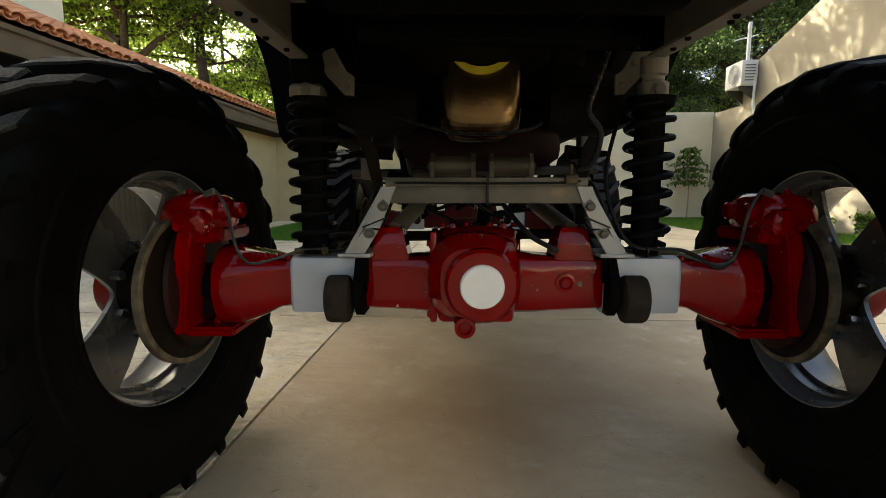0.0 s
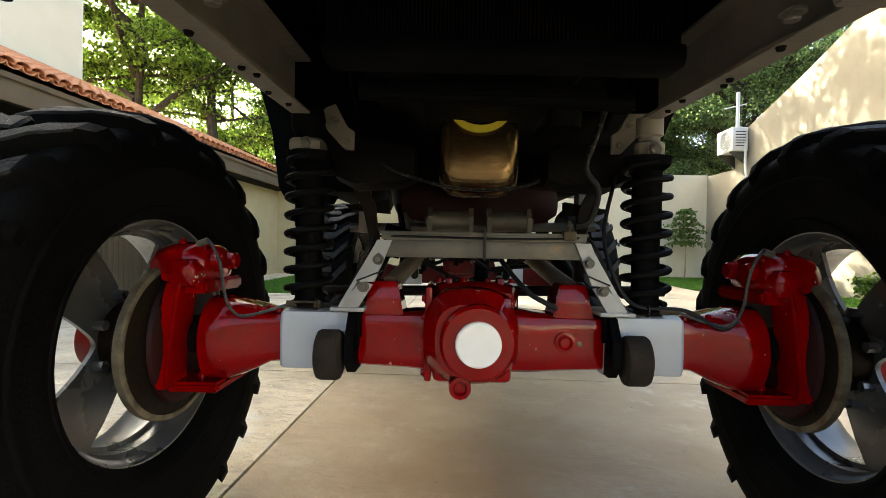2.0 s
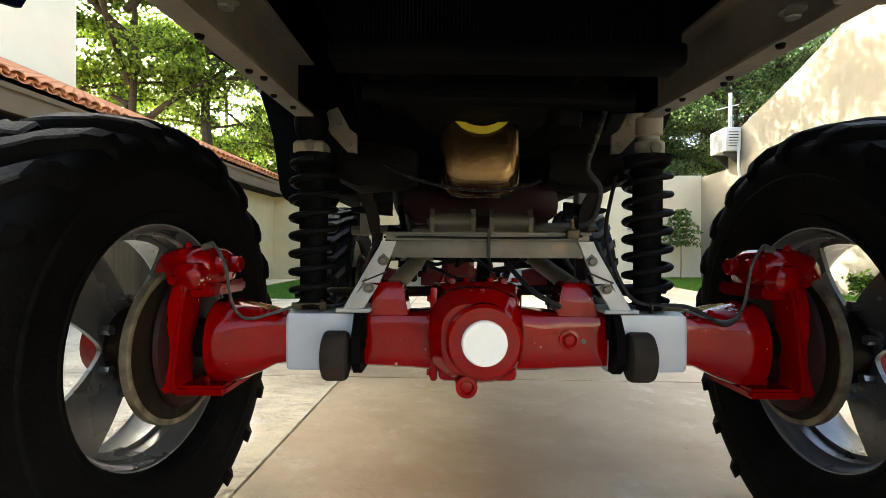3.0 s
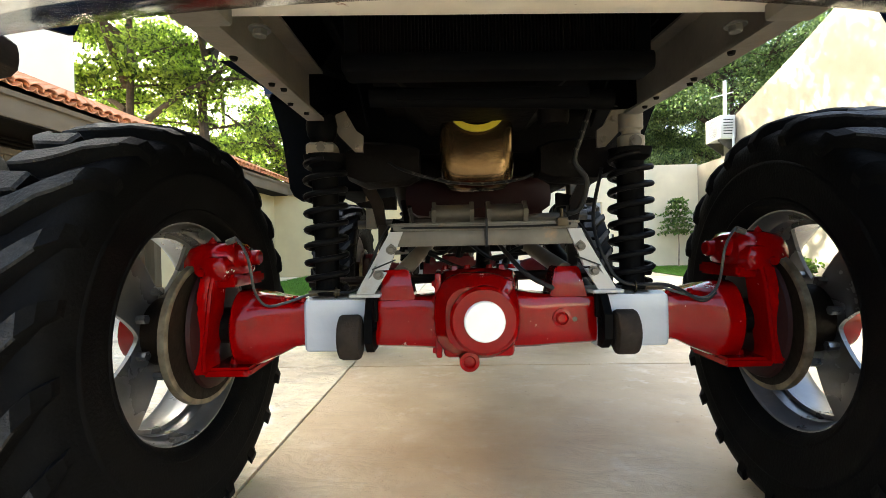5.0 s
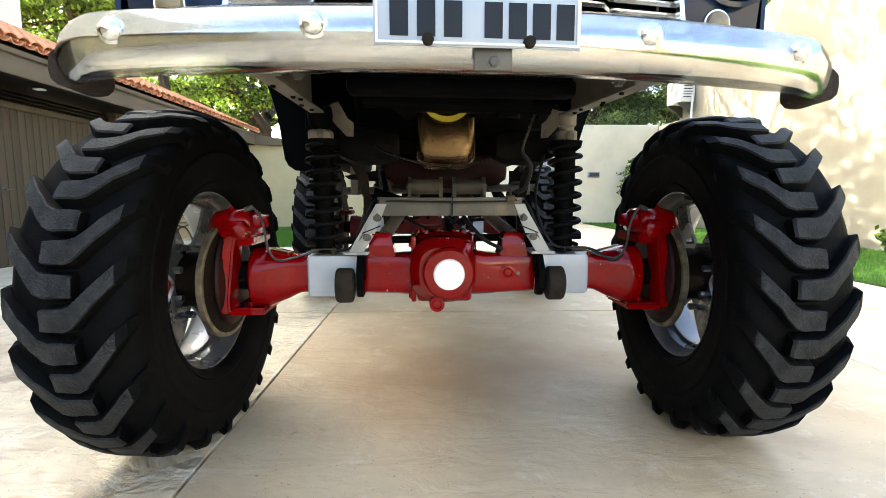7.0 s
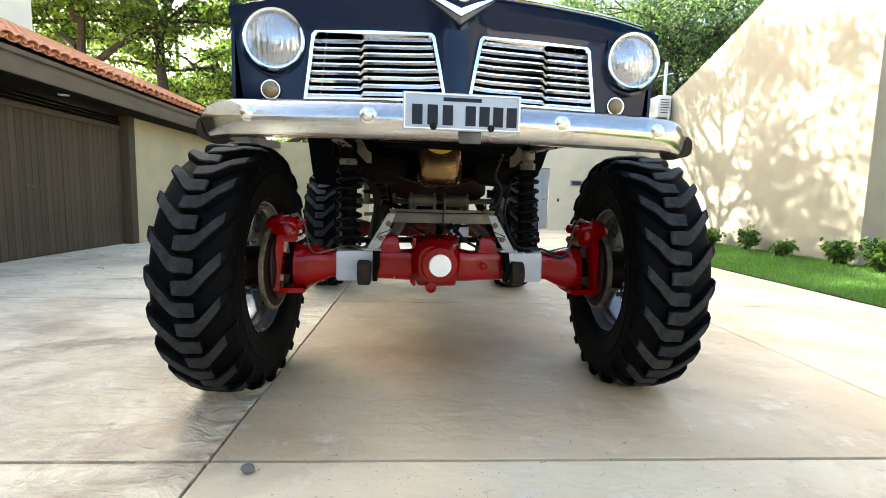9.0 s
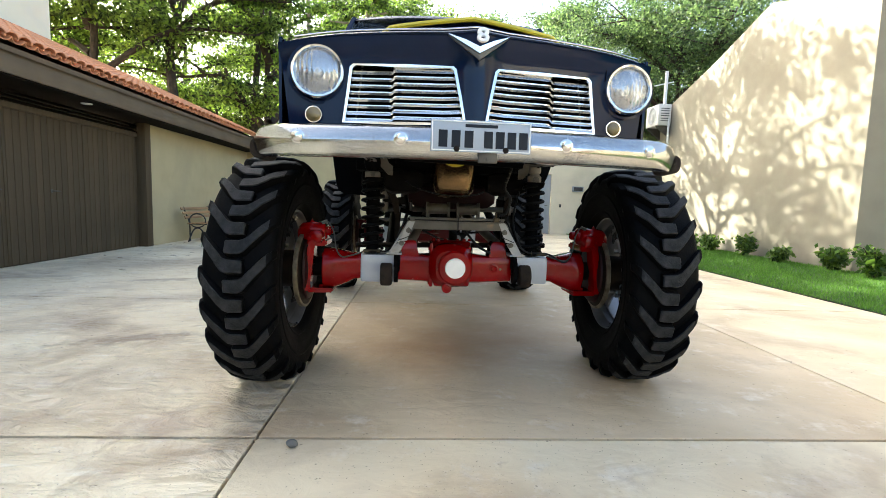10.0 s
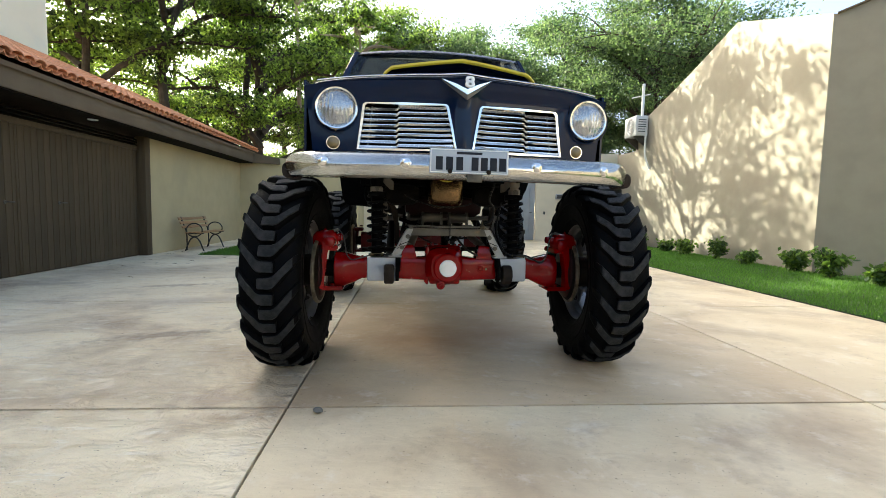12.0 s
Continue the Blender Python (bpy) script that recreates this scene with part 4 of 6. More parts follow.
CARCASS = carcass_mesh()
LUGS = {side: [lug_mesh(side, k) for k in range(4)] for side in (-1, 1)}
RIM = {s: rim_mesh(s) for s in (-1, 1)}
LUG_COUNT = 22
STAND = 0.057       # level of the ground in the truck's own frame
for s in (-1, 1):
    for y in (AY, RY):
        steer = 0 if y == RY else -3.9
        m = Matrix.Translation((1.054 if s > 0 else -1.034, y - 0.012 if s < 0 else y, WZ)) @ pose(0, 0, 0, 0, 0, steer)
        turn = m @ pose(0, 0, 0, 0 if s < 0 else 7, 0, 0)
        wheel = link("wheel", RIM[s], truck, turn, "silver steel wheel with four windows")
        bm = revolve(bmesh.new(), [(-s * 0.05, 0.0), (-s * 0.05, 0.09), (s * 0.0, 0.092), (s * 0.04, 0.098), (s * 0.062, 0.092), (s * 0.072, 0.075), (s * 0.076, 0.05), (s * 0.077, 0.0)], (0, 0, 0), "x", 28)
        part("hub", bm, RED, wheel, "red planetary hub", m)
        bm = revolve(bmesh.new(), [(-s * 0.172, 0.0), (-s * 0.172, 0.210), (-s * 0.150, 0.210), (-s * 0.150, 0.11), (-s * 0.01, 0.105), (-s * 0.01, 0.0)], (0, 0, 0), "x", 48)
        part("brake_disc", bm, RUST, wheel, "rusty dark brown brake disc", m)
        bm = revolve(bmesh.new(), [(-s * 0.174, 0.206), (-s * 0.175, 0.215), (-s * 0.172, 0.221), (-s * 0.154, 0.222), (-s * 0.149, 0.215), (-s * 0.151, 0.206)], (0, 0, 0), "x", 56, closed=True)
        part("disc_edge", bm, WORN_EDGE, wheel, "worn bare metal edge of the brake disc", m)
        tyre = link("tyre", CARCASS, truck, m, "black tractor tyre with deep chevron lugs")
        for k in range(LUG_COUNT):
            for side in (-1, 1):
                a = 360 * (k + (0.5 if side < 0 else 0.0)) / LUG_COUNT + (5 if s > 0 else 0)
                me, at = LUGS[side][(k * 3 + (side > 0)) % 4], m @ pose(0, 0, 0, -a, 0, 0)
                if min((at @ v.co).z for v in me.vertices) < STAND:     # the load flattens the lugs that it rests on
                    me = me.copy()
                    for v in me.vertices:
                        p = at @ v.co
                        v.co = at.inverted() @ Vector((p.x, p.y, max(p.z, STAND)))
                link("lug", me, tyre, at)


# front axle
def ring_y(cx, y, cz, hx, hz, n=16, power=4.0):
    """A rounded rectangle across the y axis."""
    out = []
    for k in range(n):
        a = 2 * math.pi * (k + 0.5) / n
        c, d = math.cos(a), math.sin(a)
        q = (abs(c) ** power + abs(d) ** power) ** (-1 / power)
        out.append((cx + hx * c * q, y, cz + hz * d * q))
    return out


def ring_x(x, cy, cz, hy, hz, n=24, power=4.0):
    out = []
    for k in range(n):
        a = 2 * math.pi * (k + 0.5) / n
        c, d = math.cos(a), math.sin(a)
        q = (abs(c) ** power + abs(d) ** power) ** (-1 / power)
        out.append((x, cy + hy * c * q, cz + hz * d * q))
    return out


def axle(y0, front, parent):
    f = -1 if front else 1
    # the rear axle takes the red that has shade in its colour
    paint, paint_dark = (RED, DARK_RED) if front else (RED_SHADED, DARK_RED)
    bm = bmesh.new()
    # beam from hub to hub: narrow at the spring seats, swelling to the drums outside and the differential inside
    stations = [(-0.768, 0.678, 0.112, 0.112, 2.1), (-0.762, 0.678, 0.120, 0.120, 2.1), (-0.715, 0.679, 0.120, 0.120, 2.2), (-0.695, 0.680, 0.112, 0.114, 2.6), (-0.63, 0.686, 0.086, 0.090, 4.0), (-0.585, 0.691, 0.073, 0.073, 4), (-0.56, 0.692, 0.072, 0.072, 5),
                (-0.36, 0.692, 0.072, 0.074, 6), (-0.20, 0.690, 0.078, 0.078, 6), (-0.155, 0.690, 0.090, 0.082, 5),
                (0.0, 0.700, 0.105, 0.095, 4), (0.15, 0.690, 0.090, 0.082, 5), (0.20, 0.690, 0.078, 0.078, 6), (0.36, 0.692, 0.072, 0.074, 6), (0.56, 0.692, 0.072, 0.072, 5),
                (0.585, 0.691, 0.073, 0.073, 4), (0.63, 0.686, 0.086, 0.090, 4.0), (0.695, 0.680, 0.112, 0.114, 2.6), (0.715, 0.679, 0.120, 0.120, 2.2), (0.762, 0.678, 0.120, 0.120, 2.1), (0.768, 0.678, 0.112, 0.112, 2.1)]
    loft(bm, [ring_x(x, y0, z, hy, hz, 28, p) for x, z, hy, hz, p in stations])
    body = part("front_axle" if front else "rear_axle", bm, paint, parent, "glossy red axle housing with chipped paint")
    # differential housing with its bolted nose
    bm = bmesh.new()
    cx, cz = -0.018, 0.718
    def octo(y, r):
        return ring_y(cx - 0.012, y, cz - 0.004, r * 0.85, r * 0.84, 28, 2.9)
    loft(bm, [octo(y0 + f * 0.02, 0.150), octo(y0 + f * 0.12, 0.150), octo(y0 + f * 0.135, 0.142), octo(y0 + f * 0.19, 0.116), octo(y0 + f * 0.20, 0.110)])
    box(bm, (cx - 0.112, min(y0, y0 + f * 0.135), 0.592), (cx + 0.098, max(y0, y0 + f * 0.135), 0.822), 0.016)
    part("differential", bm, paint, body)
    # flange with bolts, on the plane of the split
    bm = bmesh.new()
    box(bm, (cx - 0.135, y0 - 0.11, 0.588), (cx - 0.116, y0 + 0.11, 0.842), 0.006)
    for z in (0.61, 0.66, 0.71, 0.76, 0.81):
        bolt(bm, (cx - 0.135, y0 + f * 0.095, z), "-x", 0.009)
    part("flange", bm, paint, body)
    bm = revolve(bmesh.new(), [(y0 + f * 0.19, 0.0), (y0 + f * 0.19, 0.098), (y0 + f * 0.225, 0.096), (y0 + f * 0.235, 0.088), (y0 + f * 0.238, 0.066), (y0 + f * 0.238, 0.0)], (-0.016, 0, 0.712), "y", 40)
    part("nose_cover", bm, paint, body)
    bm = revolve(bmesh.new(), [(y0 + f * 0.236, 0.0), (y0 + f * 0.236, 0.0575), (y0 + f * 0.250, 0.0565), (y0 + f * 0.254, 0.0525), (y0 + f * 0.255, 0.0)], (-0.016, 0, 0.712), "y", 40)
    part("cap", bm, WHITE_PAINT, body, "round white painted cap")
    bm = revolve(bmesh.new(), [(y0 + f * 0.15, 0.0), (y0 + f * 0.15, 0.030), (y0 + f * 0.205, 0.028), (y0 + f * 0.208, 0.018), (y0 + f * 0.200, 0.014), (y0 + f * 0.205, 0.0)], (-0.058, 0, 0.594), "y", 20)
    part("drain_lug", bm, paint, body)
    bm = revolve(bmesh.new(), [(y0 + f * 0.07, 0.0), (y0 + f * 0.07, 0.029), (y0 + f * 0.084, 0.028), (y0 + f * 0.086, 0.020), (y0 + f * 0.082, 0.018), (y0 + f * 0.088, 0.012), (y0 + f * 0.090, 0.0)], (0.228, 0, 0.697), "y", 24)
    part("filler_plug", bm, paint, body)
    bm = revolve(bmesh.new(), [(y0 + f * 0.07, 0.0), (y0 + f * 0.075, 0.009), (y0 + f * 0.079, 0.0)], (0.268, 0, 0.693), "y", 10)
    part("rivet", bm, WORN_EDGE, body)
    bm = revolve(bmesh.new(), [(0.765, 0.022), (0.772, 0.020), (0.775, 0.0)], (-0.232, y0 - 0.03, 0), "z", 16)
    part("breather", bm, paint, body)
    # carrier behind the beam, with its ribs and bolts
    bm = loft(bmesh.new(), [ring_y(-0.01, y0 - f * d, z, hx, hz, 20, 5) for d, z, hx, hz in ((0.06, 0.765, 0.12, 0.055), (0.10, 0.775, 0.135, 0.068), (0.20, 0.775, 0.135, 0.068), (0.235, 0.775, 0.09, 0.05))])
    for x in (-0.09, 0.07):
        box(bm, (x - 0.010, y0 - f * 0.15 - 0.055, 0.78), (x + 0.010, y0 - f * 0.15 + 0.055, 0.855), 0.004)
    for x in (-0.12, -0.045, 0.03, 0.105):
        bolt(bm, (x, y0 - f * 0.12, 0.841), "z", 0.010, 0.012)
    part("carrier", bm, paint, body)
    # link brackets standing on the beam
    for s in (-1, 1):
        cxs = s * 0.262 - 0.008
        bm = loft(bmesh.new(), [[(cxs + a * w, y0 + b * d, z) for a, b in ((-1, -1), (1, -1), (1, 1), (-1, 1))] for z, w, d in ((0.755, 0.058, 0.066), (0.79, 0.050, 0.060), (0.845, 0.038, 0.05), (0.852, 0.034, 0.046))])
        bmesh.ops.bevel(bm, geom=bm.edges[:], offset=0.005, segments=2, affect="EDGES")
        part("link_bracket", bm, paint, body)
    # grey spring seats clamped round the beam
    for s in (-1, 1):
        bm = loft(bmesh.new(), [ring_x(s * x, y0, 0.688, h, h2, 28, p) for x, h, h2, p in ((0.335, 0.080, 0.080, 8), (0.34, 0.084, 0.084, 9), (0.543, 0.083, 0.083, 9), (0.550, 0.078, 0.078, 8))])
        part("spring_seat", bm, SILVER, body, "silver grey painted spring seat")
        # arm bushings in front of the beam
        bx = s * 0.402
        bm = revolve(bmesh.new(), [(-0.034, 0.0), (-0.034, 0.052), (-0.030, 0.062), (-0.022, 0.066), (0.022, 0.066), (0.030, 0.062), (0.034, 0.052), (0.034, 0.0)], (bx, y0 + f * 0.135, 0.661), "x", 28)
        part("bushing", bm, RUBBER_OLD, body, "cracked black rubber bushing")
        bm = bmesh.new()
        prism(bm, [(y0 + f * 0.165, 0.645), (y0 + f * 0.165, 0.715), (y0 + f * 0.12, 0.768), (y0, 0.775), (y0, 0.612), (y0 + f * 0.12, 0.612)], "x", s * 0.335, s * 0.358, 0.005)
        bolt(bm, (s * 0.335, y0 + f * 0.125, 0.69), "-x" if s > 0 else "x", 0.014)
        part("bushing_bracket", bm, BLACK, body, "black steel bushing bracket")
        bm = box(bmesh.new(), (min(s * 0.325, s * 0.36), y0 - 0.105, 0.70), (max(s * 0.325, s * 0.36), y0 - 0.083, 0.782), 0.004)
        part("bracket_tab", bm, BLACK, body)
        # swivel housing, drum back plate and yoke
        # the near-black housing paints the shade in the gap inside the yoke
        bm = revolve(bmesh.new(), [(s * 0.757, 0.0), (s * 0.757, 0.070), (s * 0.80, 0.064), (s * 0.82, 0.058), (s * 0.89, 0.055), (s * 0.89, 0.0)], (0, y0, 0.684), "x", 36)
        part("swivel_housing", bm, GRIME, body, "black swivel joint, shade of the gap in its colour")
        bm = bmesh.new()
        for lo, hi in ((0.812, 0.850), (0.545, 0.572)):
            loft(bm, [[(s * x, y0 + d, z) for d, z in ((-0.115, lo), (0.115, lo), (0.115, hi), (-0.115, hi))] for x in (0.725 if lo < 0.7 else 0.76, 0.885)])
        yoke = [[(s * (xx), y0 + f * dd, z) for xx, dd in ((x0 + 0.046, 0.150), (x0 + 0.084, 0.156), (x0 + 0.092, 0.03), (x0 + 0.046, 0.03))] for x0, z in ((0.812, 0.560), (0.816, 0.60), (0.792, 0.80), (0.780, 0.850))]
        loft(bm, yoke)
        bmesh.ops.recalc_face_normals(bm, faces=bm.faces)
        bmesh.ops.bevel(bm, geom=[e for e in bm.edges if e.calc_face_angle(0) > 0.5], offset=0.008, segments=2, affect="EDGES")
        part("yoke", bm, paint, body)
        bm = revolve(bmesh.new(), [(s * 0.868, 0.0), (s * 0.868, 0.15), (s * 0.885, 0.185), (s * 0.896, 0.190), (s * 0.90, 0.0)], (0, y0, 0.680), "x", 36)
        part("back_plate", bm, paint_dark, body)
        for z in (0.60, 0.875):
            bm = revolve(bmesh.new(), [(0, 0), (0, 0.03), (0.016, 0.028), (0.02, 0)], (s * 0.80, y0 + f * 0.03, z - (0.012 if z > 0.7 else 0.03)), "z", 16)
            part("king_pin", bm, paint, body)
        if front:
            # caliper on top of the drum: a rounded casting with two bosses and its bleed screws
            bm = loft(bmesh.new(), [ring_x(s * x, y0 - 0.015, z, hy, hz, 24, 3.2) for x, z, hy, hz in ((0.762, 0.880, 0.060, 0.030), (0.772, 0.886, 0.088, 0.045), (0.80, 0.893, 0.100, 0.054), (0.87, 0.895, 0.104, 0.056), (0.915, 0.890, 0.098, 0.052), (0.938, 0.880, 0.080, 0.040), (0.945, 0.875, 0.05, 0.02))])
            loft(bm, [ring_y(s * 0.825, y0 + d, 0.868, hx, hz, 20, 3) for d, hx, hz in ((-0.145, 0.030, 0.022), (-0.138, 0.046, 0.034), (-0.10, 0.054, 0.040), (-0.03, 0.054, 0.040))])
            for d in (-0.055, 0.04):
                revolve(bm, [(s * 0.742, 0.0), (s * 0.742, 0.020), (s * 0.748, 0.025), (s * 0.78, 0.027), (s * 0.785, 0.0)], (0, y0 + d, 0.897), "x", 18)
            for x, z in ((0.79, 0.93), (0.86, 0.935)):
                revolve(bm, [(z, 0.013), (z + 0.014, 0.012), (z + 0.022, 0.006), (z + 0.03, 0.0)], (s * x, y0 - 0.07, 0), "z", 12)
            tube(bm, [(s * 0.865, y0 - 0.125, 0.862), (s * 0.865, y0 - 0.155, 0.858)], 0.012, 10)
            part("caliper", bm, paint, body, "red painted brake caliper")
            bm = bmesh.new()
            for k in range(5):
                bolt(bm, (s * (0.56 + 0.022 * k), y0 - 0.05, 0.760 + 0.004 * (k % 2)), "z", 0.009, 0.012)
            part("housing_bolts", bm, paint, body)
    return body


front_axle = axle(AY, True, truck)
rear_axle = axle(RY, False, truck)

# brake hoses from the calipers to the spring seats
for s in (-1, 1):
    line = smooth_line([(s * 0.765, AY - 0.11, 0.945), (s * 0.735, AY - 0.12, 0.955), (s * 0.70, AY - 0.13, 0.90), (s * 0.685, AY - 0.12, 0.80), (s * 0.655, AY - 0.105, 0.755), (s * 0.60, AY - 0.09, 0.762), (s * 0.53, AY - 0.075, 0.785)], 7)
    part("brake_hose", tube(bmesh.new(), line, 0.0042, 8), BRAID, truck, "grey steel braided brake hose")
    bm = tube(bmesh.new(), [(s * 0.535, AY - 0.075, 0.786), (s * 0.455, AY - 0.07, 0.787)], 0.0095, 8)
    bolt(bm, (s * 0.455, AY - 0.07, 0.787), "x" if s < 0 else "-x", 0.012, 0.012)
    part("hose_fitting", bm, BRASS, truck, "dull brass hose fitting")
    line = smooth_line([(s * 0.455, AY - 0.07, 0.787), (s * 0.40, AY - 0.06, 0.79), (s * 0.362, AY - 0.075, 0.83), (s * 0.318, AY - 0.075, 0.935), (s * 0.29, AY - 0.05, 0.985)], 6)
    part("brake_pipe", tube(bmesh.new(), line, 0.005, 6), HOSE, truck)
    bm = tube(bmesh.new(), [(s * 0.765, AY - 0.115, 0.945), (s * 0.735, AY - 0.122, 0.955)], 0.009, 8)
    part("banjo", bm, STEEL, truck)

# grey steel bridge over the axle
for s in (-1, 1):
    bm = bmesh.new()
    legs = [((0.425, 0.775), (0.365, 0.775), (0.318, 0.862), (0.352, 0.872)), ((0.356, 0.872), (0.312, 0.872), (0.262, 0.978), (0.306, 0.978))]
    prism(bm, [(s * x, z) for x, z in legs[0]], "y", AY - 0.075, AY - 0.063)
    prism(bm, [(s * x, z) for x, z in legs[1]], "y", AY - 0.083, AY - 0.070)
    prism(bm, [(s * x, z) for x, z in ((0.425, 0.775), (0.411, 0.775), (0.292, 0.978), (0.306, 0.978))], "y", AY - 0.07, AY + 0.03)
    box(bm, (min(s * 0.34, s * 0.44), AY - 0.08, 0.772), (max(s * 0.34, s * 0.44), AY + 0.06, 0.786), 0.003)
    part("bridge_leg", bm, SILVER_DULL, truck, "silver grey bolted bracket leg")
    for x, z in ((0.3005, 0.945), (0.343, 0.855)):
        part("bracket_bolt", bolt(bmesh.new(), (s * x, AY - 0.083, z), "-y", 0.012, 0.010), STEEL, truck)
    part("cable_tie", prism(bmesh.new(), [(s * 0.362, 0.878), (s * 0.362, 0.872), (s * 0.29, 0.905), (s * 0.29, 0.911)], "y", AY - 0.089, AY - 0.062), HOSE, truck)
bm = box(bmesh.new(), (-0.292, AY - 0.09, 0.980), (0.292, AY - 0.084, 1.000), 0.002)
box(bm, (-0.300, AY - 0.088, 0.998), (0.300, AY + 0.0, 1.008), 0.003)
part("bridge_bar", bm, STEEL, truck, "dull steel angle bar across the axle")
part("bridge_plate", box(bmesh.new(), (-0.280, AY - 0.078, 0.955), (0.280, AY - 0.07, 0.982), 0.002), STEEL, truck)
bm = tube(bmesh.new(), smooth_line([(-0.30, AY - 0.08, 0.99), (-0.2, AY - 0.094, 0.99), (0.0, AY - 0.094, 0.988), (0.2, AY - 0.094, 0.99), (0.27, AY - 0.09, 0.995)], 5), 0.0045, 6)
part("bridge_pipe", bm, HOSE, truck)
part("cable_tie", box(bmesh.new(), (0.0, AY - 0.1, 0.95), (0.007, AY - 0.08, 1.02)), HOSE, truck)
bm = box(bmesh.new(), (0.225, AY - 0.10, 0.985), (0.262, AY - 0.07, 1.018), 0.006)
tube(bm, [(0.243, AY - 0.09, 1.01), (0.241, AY - 0.09, 1.05)], 0.0055, 8)
part("brake_junction", bm, BRASS, truck, "small brass brake line junction")

# rubber bushings of the upper links
for x0, x1 in ((-0.158, -0.02), (0.04, 0.172)):
    bm = tube(bmesh.new(), [(x0, 1.24, 1.037), (x1, 1.24, 1.037)], 0.034, 20)
    part("link_tube", bm, STEEL, truck)
    for x in (x0, x1):
        bm = prism(bmesh.new(), [(1.205, 0.985), (1.200, 1.05), (1.22, 1.08), (1.26, 1.08), (1.28, 1.05), (1.275, 0.985)], "x", x - 0.007, x + 0.007, 0.003)
        bolt(bm, (x - 0.008 if x < 0.01 else x + 0.008, 1.24, 1.037), "-x" if x < 0.01 else "x", 0.015)
        part("link_ear", bm, STEEL, truck)
for s in (-1, 1):
    bm = tube(bmesh.new(), [(s * 0.262, AY + 0.02, 0.835), (s * 0.115, 1.85, 1.03)], 0.027, 14)
    part("upper_link", bm, PALE_STEEL, truck, "beige tubular suspension link")
    bm = tube(bmesh.new(), [(s * 0.400, AY + 0.05, 0.68), (s * 0.38, 2.1, 1.02)], 0.032, 12)
    part("radius_arm", bm, BLACK, truck)
    bm = tube(bmesh.new(), [(s * 0.262, RY - 0.02, 0.835), (s * 0.14, 3.1, 1.03)], 0.027, 12)
    part("rear_link", bm, PALE_STEEL, truck)
    # drop plates from the chassis rails
    bm = prism(bmesh.new(), [(s * 0.455, 1.20), (s * 0.405, 1.20), (s * 0.345, 1.085), (s * 0.335, 0.99), (s * 0.368, 0.99), (s * 0.388, 1.075)], "y", 1.245, 1.262, 0.003)
    box(bm, (min(s * 0.330, s * 0.365), 1.235, 0.84), (max(s * 0.330, s * 0.365), 1.262, 1.0), 0.004)
    part("drop_plate", bm, RUST, truck, "rusty dark drop bracket")
    bm = prism(bmesh.new(), [(s * 0.45, 1.085), (s * 0.30, 1.11), (s * 0.30, 1.06), (s * 0.43, 1.07)], "y", 1.26, 1.30, 0.003)
    part("gusset", bm, GRIME, truck)

# coil springs over shock absorbers
for s in (-1, 1):
    x, y = s * (0.487 if s < 0 else 0.458), 0.97
    turns, z0, z1, r = 7.8, 0.80, 1.195, 0.060
    pts = []
    for k in range(int(turns * 18) + 1):
        a = 2 * math.pi * k / 18
        u = k / (turns * 18)
        rr = r * (0.94 + 0.06 * min(1, 8 * u, 8 * (1 - u)))
        pts.append((x + rr * math.cos(a), y + rr * math.sin(a), z0 + (z1 - z0) * u))
    spring = part("coil_spring", tube(bmesh.new(), pts, 0.0098, 8), SPRING_BLACK, truck, "black coil spring")
    bm = revolve(bmesh.new(), [(0.778, 0.0), (0.778, 0.052), (0.788, 0.058), (0.795, 0.040), (0.80, 0.037), (1.0, 0.037), (1.0, 0.040), (1.17, 0.040), (1.185, 0.060), (1.21, 0.066), (1.22, 0.0)], (x, y, 0), "z", 24)
    part("shock_absorber", bm, BLACK, truck, "black shock absorber")
    if s > 0:
        bm = revolve(bmesh.new(), [(1.205, 0.0), (1.205, 0.040), (1.245, 0.040), (1.252, 0.028), (1.262, 0.028), (1.268, 0.036), (1.315, 0.036), (1.32, 0.0)], (x, y - 0.01, 0), "z", 20)
        part("upper_mount", bm, PALE_STEEL, truck, "pale grey upper spring mount")
    else:
        bm = loft(bmesh.new(), [ring_x(x + d, y - 0.01, 1.222, 0.045, h, 16, 3) for d, h in ((-0.045, 0.020), (-0.038, 0.025), (0.030, 0.025), (0.038, 0.018))])
        part("upper_mount", bm, PALE_STEEL, truck, "pale grey upper spring mount")
        bm = revolve(bmesh.new(), [(1.24, 0.0), (1.245, 0.030), (1.27, 0.044), (1.30, 0.048), (1.33, 0.042), (1.345, 0.0)], (x - 0.005, y - 0.01, 0), "z", 20)
        part("bump_stop", bm, BLACK, truck, "black rubber bump stop")
    bm = prism(bmesh.new(), [(s * 0.485, 1.345), (s * 0.435, 1.365), (s * 0.40, 1.30), (s * 0.378, 1.285), (s * 0.378, 1.230), (s * 0.405, 1.232), (s * 0.455, 1.285)], "y", 1.03, 1.045, 0.004)
    for bx2, bz2 in ((0.43, 1.32), (0.398, 1.255)):
        bolt(bm, (s * bx2, 1.03, bz2), "-y", 0.009)
    part("mount_bracket", bm, PALE_STEEL, truck)
    part("mount_bolt", bolt(bmesh.new(), (x, y - 0.05, 1.225), "-y", 0.014), STEEL, truck)

